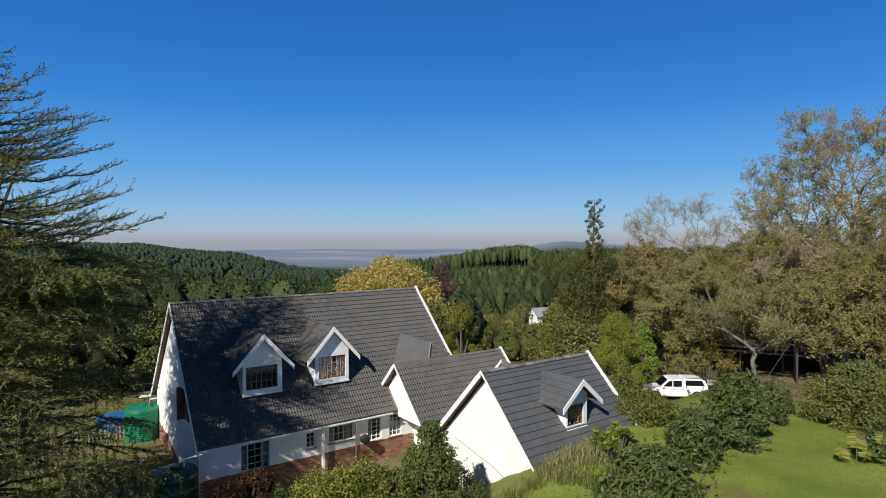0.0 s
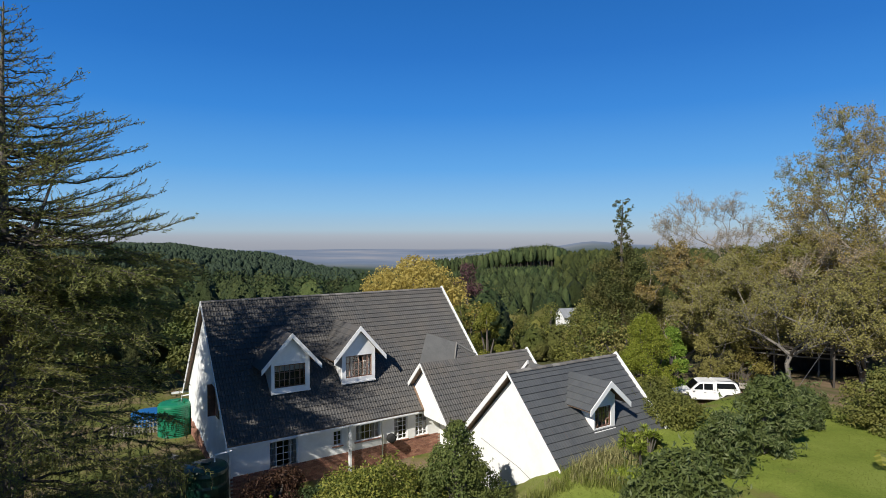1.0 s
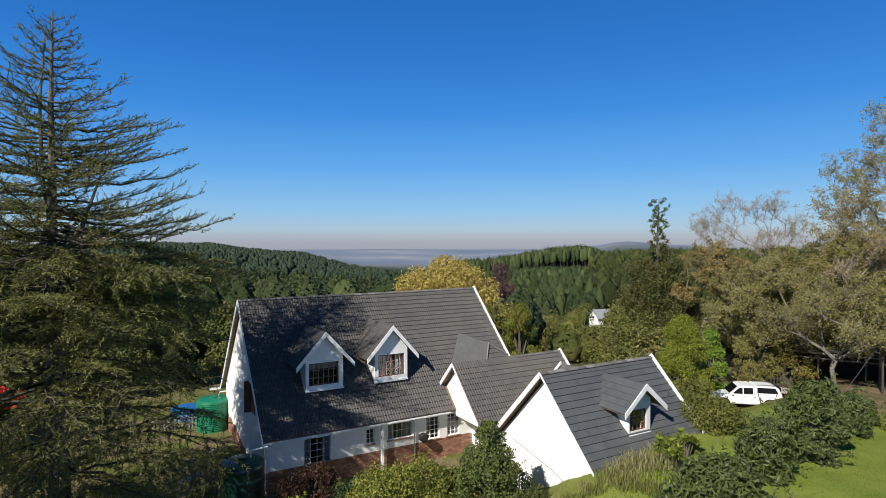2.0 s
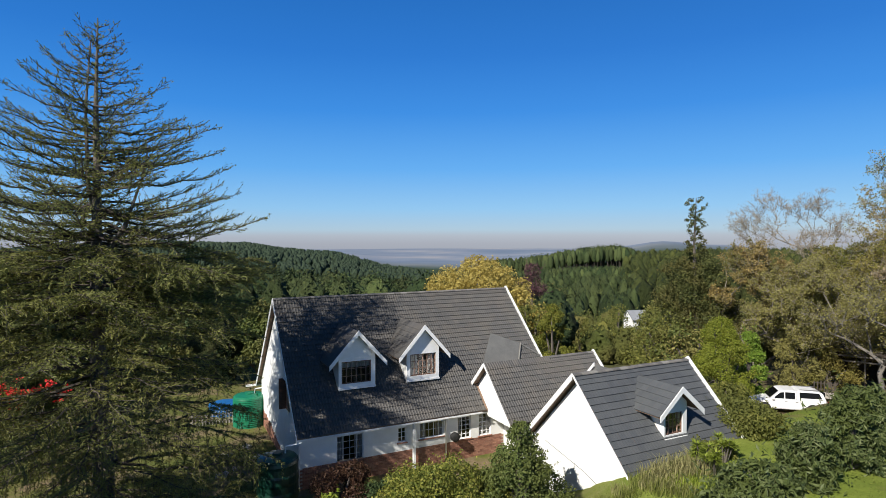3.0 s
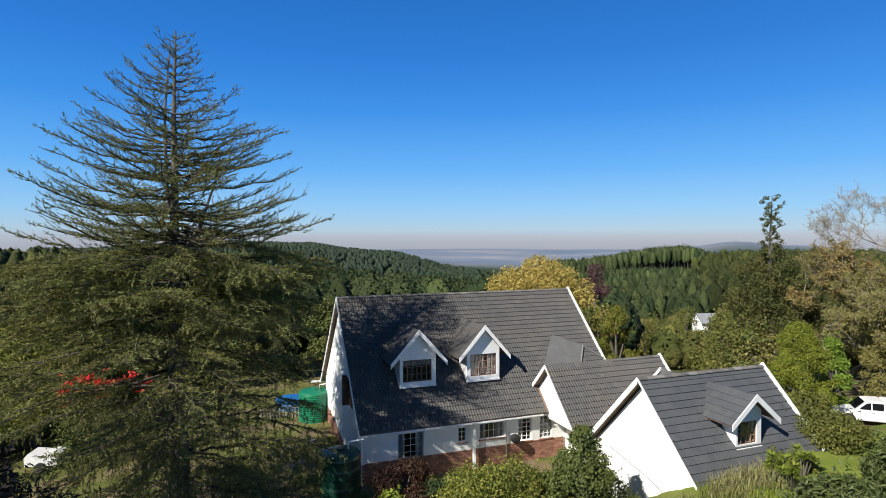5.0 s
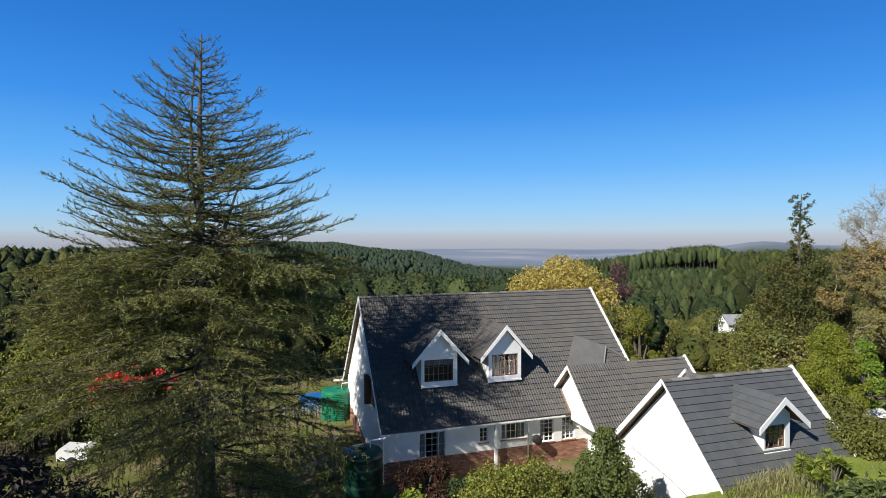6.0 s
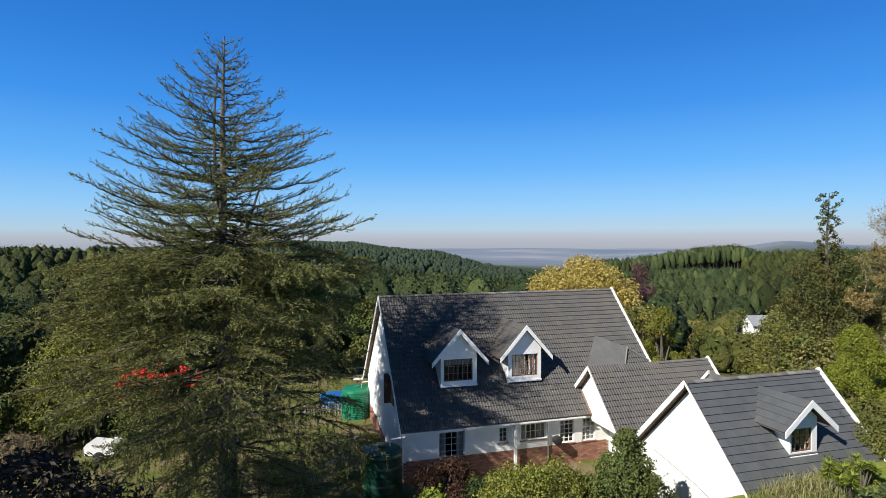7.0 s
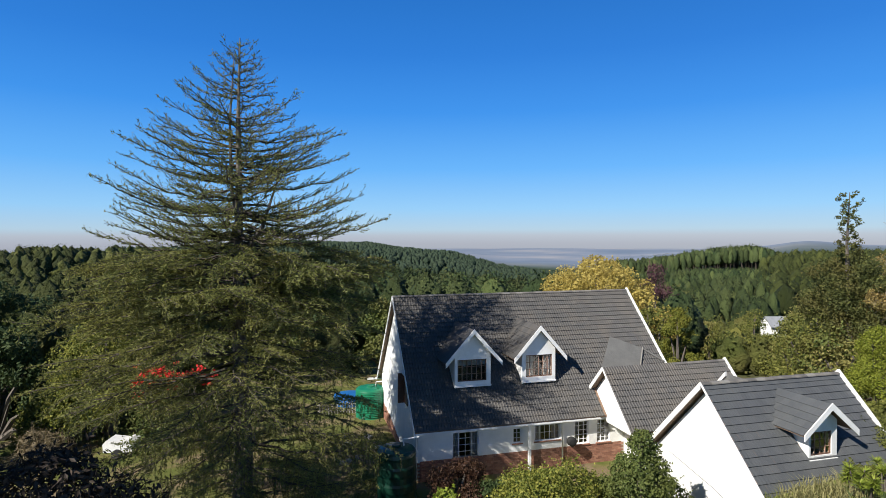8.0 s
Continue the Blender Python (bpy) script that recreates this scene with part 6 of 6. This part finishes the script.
for z in (2.36, 1.95):
    part("beam", tube(bmesh.new(), [(-5, -2.1, z), (0, -2.1, z - 0.04), (5, -2.1, z)], [0.07, 0.07, 0.07], 8), M_POLE, shed)

x, y = at(26.6, 53.0)
g = float(land(x, y))
wall = thing("low_stone_wall", pose(x, y, g, 0, 0, -20), "low rough stone wall below a slatted fence", "wall")
for j in range(2):
    for i in range(13):
        bm = boxed(-2.6 + i * 0.4 + (j % 2) * 0.2, -0.15, j * 0.22 - 0.1, -2.6 + i * 0.4 + 0.37 + (j % 2) * 0.2, 0.15, j * 0.22 + 0.11, bevel=0.03)
        for v_ in bm.verts:
            v_.co += Vector((rng.normal(), rng.normal(), rng.normal())) * 0.015
        part("stone", bm, M_STONE, wall)
fen = thing("slatted_fence", pose(x, y, g + 0.3, 0, 0, -20), "upright slatted fence on the low wall, its shade put in as dark colour", "fence")
# slats and rails in dark shed board colour, in place of tree shade
sl = None
for i in range(7):
    o = part("slat", boxed(-0.035, -0.02, 0, 0.035, 0.02, 0.9), M_SHED, fen) if sl is None else new("slat", sl.data)
    sl = sl or o
    o.parent = fen
    o.location = (-2.4 + i * 0.22, 0, rng.uniform(-0.05, 0.03))
for z in (0.2, 0.7):
    part("rail", boxed(-2.5, 0.022, z, -0.95, 0.06, z + 0.06), M_SHED, fen)

# far cottage in the valley
x, y = at(9.85, 112.0)
g = -3.8
cot = thing("far_cottage", pose(x, y, g, 0, 0, 20), "small white cottage with a pale sheet roof, half hidden by trees", "house")
part("wall", prism([(-1.6, -9.0), (1.6, -9.0), (1.6, 1.0), (0, 2.2), (-1.6, 1.0)], "x", -2.1, 2.1), M_PLASTER, cot)
for s in (-1, 1):
    part("roof", prism([(0, 2.38), (s * 2.0, 0.88), (s * 2.0, 0.76), (0, 2.24)], "x", -2.3, 2.3), M_SHEETROOF, cot)
part("window", boxed(-0.9, -1.64, -0.4, -0.1, -1.59, 0.4), M_DARKGLASS, cot)


# ---- plants of the border, grass ----
def tuft(name, az, d, r, h, k, mat, label, width=0.014, droop=0.9, cat="grass"):
    """A clump of arching blades."""
    x, y = at(az, d)
    g = float(land(x, y))
    t = thing(name, pose(x, y, g), label, cat)
    ph = rng.uniform(0, math.tau, k)
    q = np.sqrt(rng.uniform(0, 1, k)) * r
    B = np.stack([np.cos(ph) * q, np.sin(ph) * q, np.zeros(k)], 1)
    hh = h * rng.uniform(0.5, 1.1, k)
    a2 = rng.uniform(0, math.tau, k)
    out = np.stack([np.cos(a2), np.sin(a2), np.zeros(k)], 1) * (hh * droop * rng.uniform(0.2, 1, k))[:, None]
    S = np.stack([-np.sin(a2), np.cos(a2), np.zeros(k)], 1) * width
    up = np.stack([np.zeros(k), np.zeros(k), hh], 1)
    V_ = np.stack([B - S, B + S, B + out * 0.4 + up * 0.7 + S * 0.8, B + out * 0.4 + up * 0.7 - S * 0.8, B + out + up * 0.95, B + out + up * 0.95 + S * 0.1], 1).reshape(-1, 3)
    o = np.arange(k)[:, None] * 6
    F_ = np.vstack([o + np.array([0, 1, 2, 3]), o + np.array([3, 2, 5, 4])])
    ob = new("grass", quick("grass", V_, F_, mat))
    ob.parent = t
    return t


for az, d, r, h, m_ in ((13.0, 22.6, 0.8, 0.9, L_DRY), (14.8, 23.2, 0.9, 1.0, L_DRY), (11.8, 22.0, 0.7, 0.7, L_DRY), (14.2, 21.6, 0.7, 0.5, L_LIME)):
    tuft("grass_clump", az, d, r, h * 0.6, 320, m_, "clump of tall dry arching grass by the annex" if m_ is L_DRY else "clump of green arching grass by the annex")
for i in range(14):
    az, d = 3.5 + i * 0.85, 20.6 + 1.2 * ((i * 0.618) % 1)
    tuft("grass_tuft", az, d, 0.5, 0.26 + 0.16 * ((i * 0.37) % 1), 170, L_TUFT if i % 3 else L_DRY, "rough uncut grass tuft on the bank by the annex", 0.010)
for az, d in ((15.4, 23.6), (17.2, 24.6), (16.4, 23.2)):
    x, y = at(az, d)
    g = float(land(x, y))
    t = thing("spiky_plant", pose(x, y, g), "pale green plant with whorls of narrow leaves", "plant", "spiky plants")
    bm = bmesh.new()
    tops = [(rng.normal() * 0.35, rng.normal() * 0.35, rng.uniform(0.5, 1.0)) for _ in range(5)]
    for p in tops:
        tube(bm, [(p[0] * 0.3, p[1] * 0.3, 0), p], [0.04, 0.02], 5, False)
    tagged(part("stem", bm, M_BARK, t), kind="stuff")
    I = np.repeat(np.arange(5), 60)
    ph = rng.uniform(0, math.tau, 300)
    D = unit(np.stack([np.cos(ph), np.sin(ph), rng.uniform(-0.3, 1.0, 300)], 1))
    P = np.array(tops)[I] + D * 0.16 + np.array([0, 0, -0.1])
    v, f = blades(P, D, unit(np.cross(D, np.cross(np.array([0, 0, 1.0]), D))), 0.32, 0.04)
    ob = new("foliage", quick("foliage", v, f, L_LIME))
    ob.parent = t

# big split leaves in front of the hedge
x, y = at(35.9, 27.7)
g = float(land(x, y))
mon = thing("split_leaf_plant", pose(x, y, g), "plant with large yellow-green split leaves", "plant")
for lx, ly, lz, s, rz in ((0, 0, 0.95, 0.40, 10), (-0.65, -0.1, 0.55, 0.34, 60), (0.25, -0.2, 0.55, 0.30, -50), (1.1, 0.1, 0.95, 0.28, -20)):
    bm = bmesh.new()
    for side in (-1, 1):
        for j in range(7):
            a0 = -1.2 + j * 0.36
            ln = s * (0.55 + 0.5 * math.sin((j + 1) / 8 * math.pi))
            base = Vector((0, 0, s * (0.8 - 0.25 * j)))
            tip = base + Vector((side * ln * 0.9, -0.08 - 0.12 * abs(j - 3) / 3, -ln * 0.45 + 0.05))
            w = Vector((0, 0, s * 0.10))
            vs = [bm.verts.new(base + w), bm.verts.new(base - w), bm.verts.new(tip * 0.6 + base * 0.4 - w * 1.1), bm.verts.new(tip), bm.verts.new(tip * 0.6 + base * 0.4 + w * 1.1)]
            bm.faces.new(vs)
    tube(bm, [(0, 0.01, s * 0.95), (0, 0.02, -s), (lx * -0.6, 0.1, -lz)], [0.008, 0.010, 0.012], 5, False)
    ob = part("leaf", bm, L_YGREEN, mon)
    ob.location = (lx, ly, lz)
    ob.rotation_euler = (-0.5, 0, radians(-36 + rz * 0.4))

# grass of the lawn
k = 32000
rr_ = np.sqrt(rng.uniform(17 ** 2, 40.5 ** 2, k))
aa = np.radians(rng.uniform(5, 44, k))
gx, gy = rr_ * np.sin(aa), rr_ * np.cos(aa)
uu, ww = gx * RC + gy * RS, -gx * RS + gy * RC
ok = ~((uu > 15.8) & (uu < 23) & (ww > 15.9) & (ww < 29))
gx, gy = gx[ok], gy[ok]
P = np.stack([gx, gy, land(gx, gy) + 0.03], 1)
D = unit(rng.normal(size=P.shape) * np.array([0.7, 0.7, 0.2]) + np.array([0, 0, 0.7]))
v, f = blades(P, D, unit(np.cross(D, rng.normal(size=P.shape))), rng.uniform(0.03, 0.075, len(P)), 0.025)
L_ROUGH = leaf_mat("rough_grass", G((0.08, 0.09, 0.024), (0.135, 0.14, 0.042), (0.22, 0.195, 0.08)), 0.7, 0.3, (0.10, 0.10, 0.03), 0.4)
L_GRASS = leaf_mat("lawn_grass", G((0.115, 0.15, 0.024), (0.165, 0.205, 0.036), (0.24, 0.265, 0.06)), 0.7, 0.35, (0.17, 0.20, 0.04), 0.3)
tagged(new("lawn_grass", quick("lawn_grass", v, f, L_GRASS)), "short green lawn grass", "grass", kind="stuff")
k = 26000
rr_ = np.sqrt(rng.uniform(19 ** 2, 48 ** 2, k))
aa = np.radians(rng.uniform(-62, 3, k))
gx, gy = rr_ * np.sin(aa), rr_ * np.cos(aa)
uu, ww = gx * RC + gy * RS, -gx * RS + gy * RC
ok = ~((uu > 5.8) & (uu < 23) & (ww > 24.5) & (ww < 39))
gx, gy = gx[ok], gy[ok]
P = np.stack([gx, gy, land(gx, gy) + 0.04], 1)
D = unit(rng.normal(size=P.shape) * np.array([0.7, 0.7, 0.2]) + np.array([0, 0, 0.7]))
v, f = blades(P, D, unit(np.cross(D, rng.normal(size=P.shape))), rng.uniform(0.08, 0.2, len(P)), 0.04)
tagged(new("rough_grass", quick("rough_grass", v, f, L_ROUGH)), "rough grass round the cedar", "grass", kind="stuff")
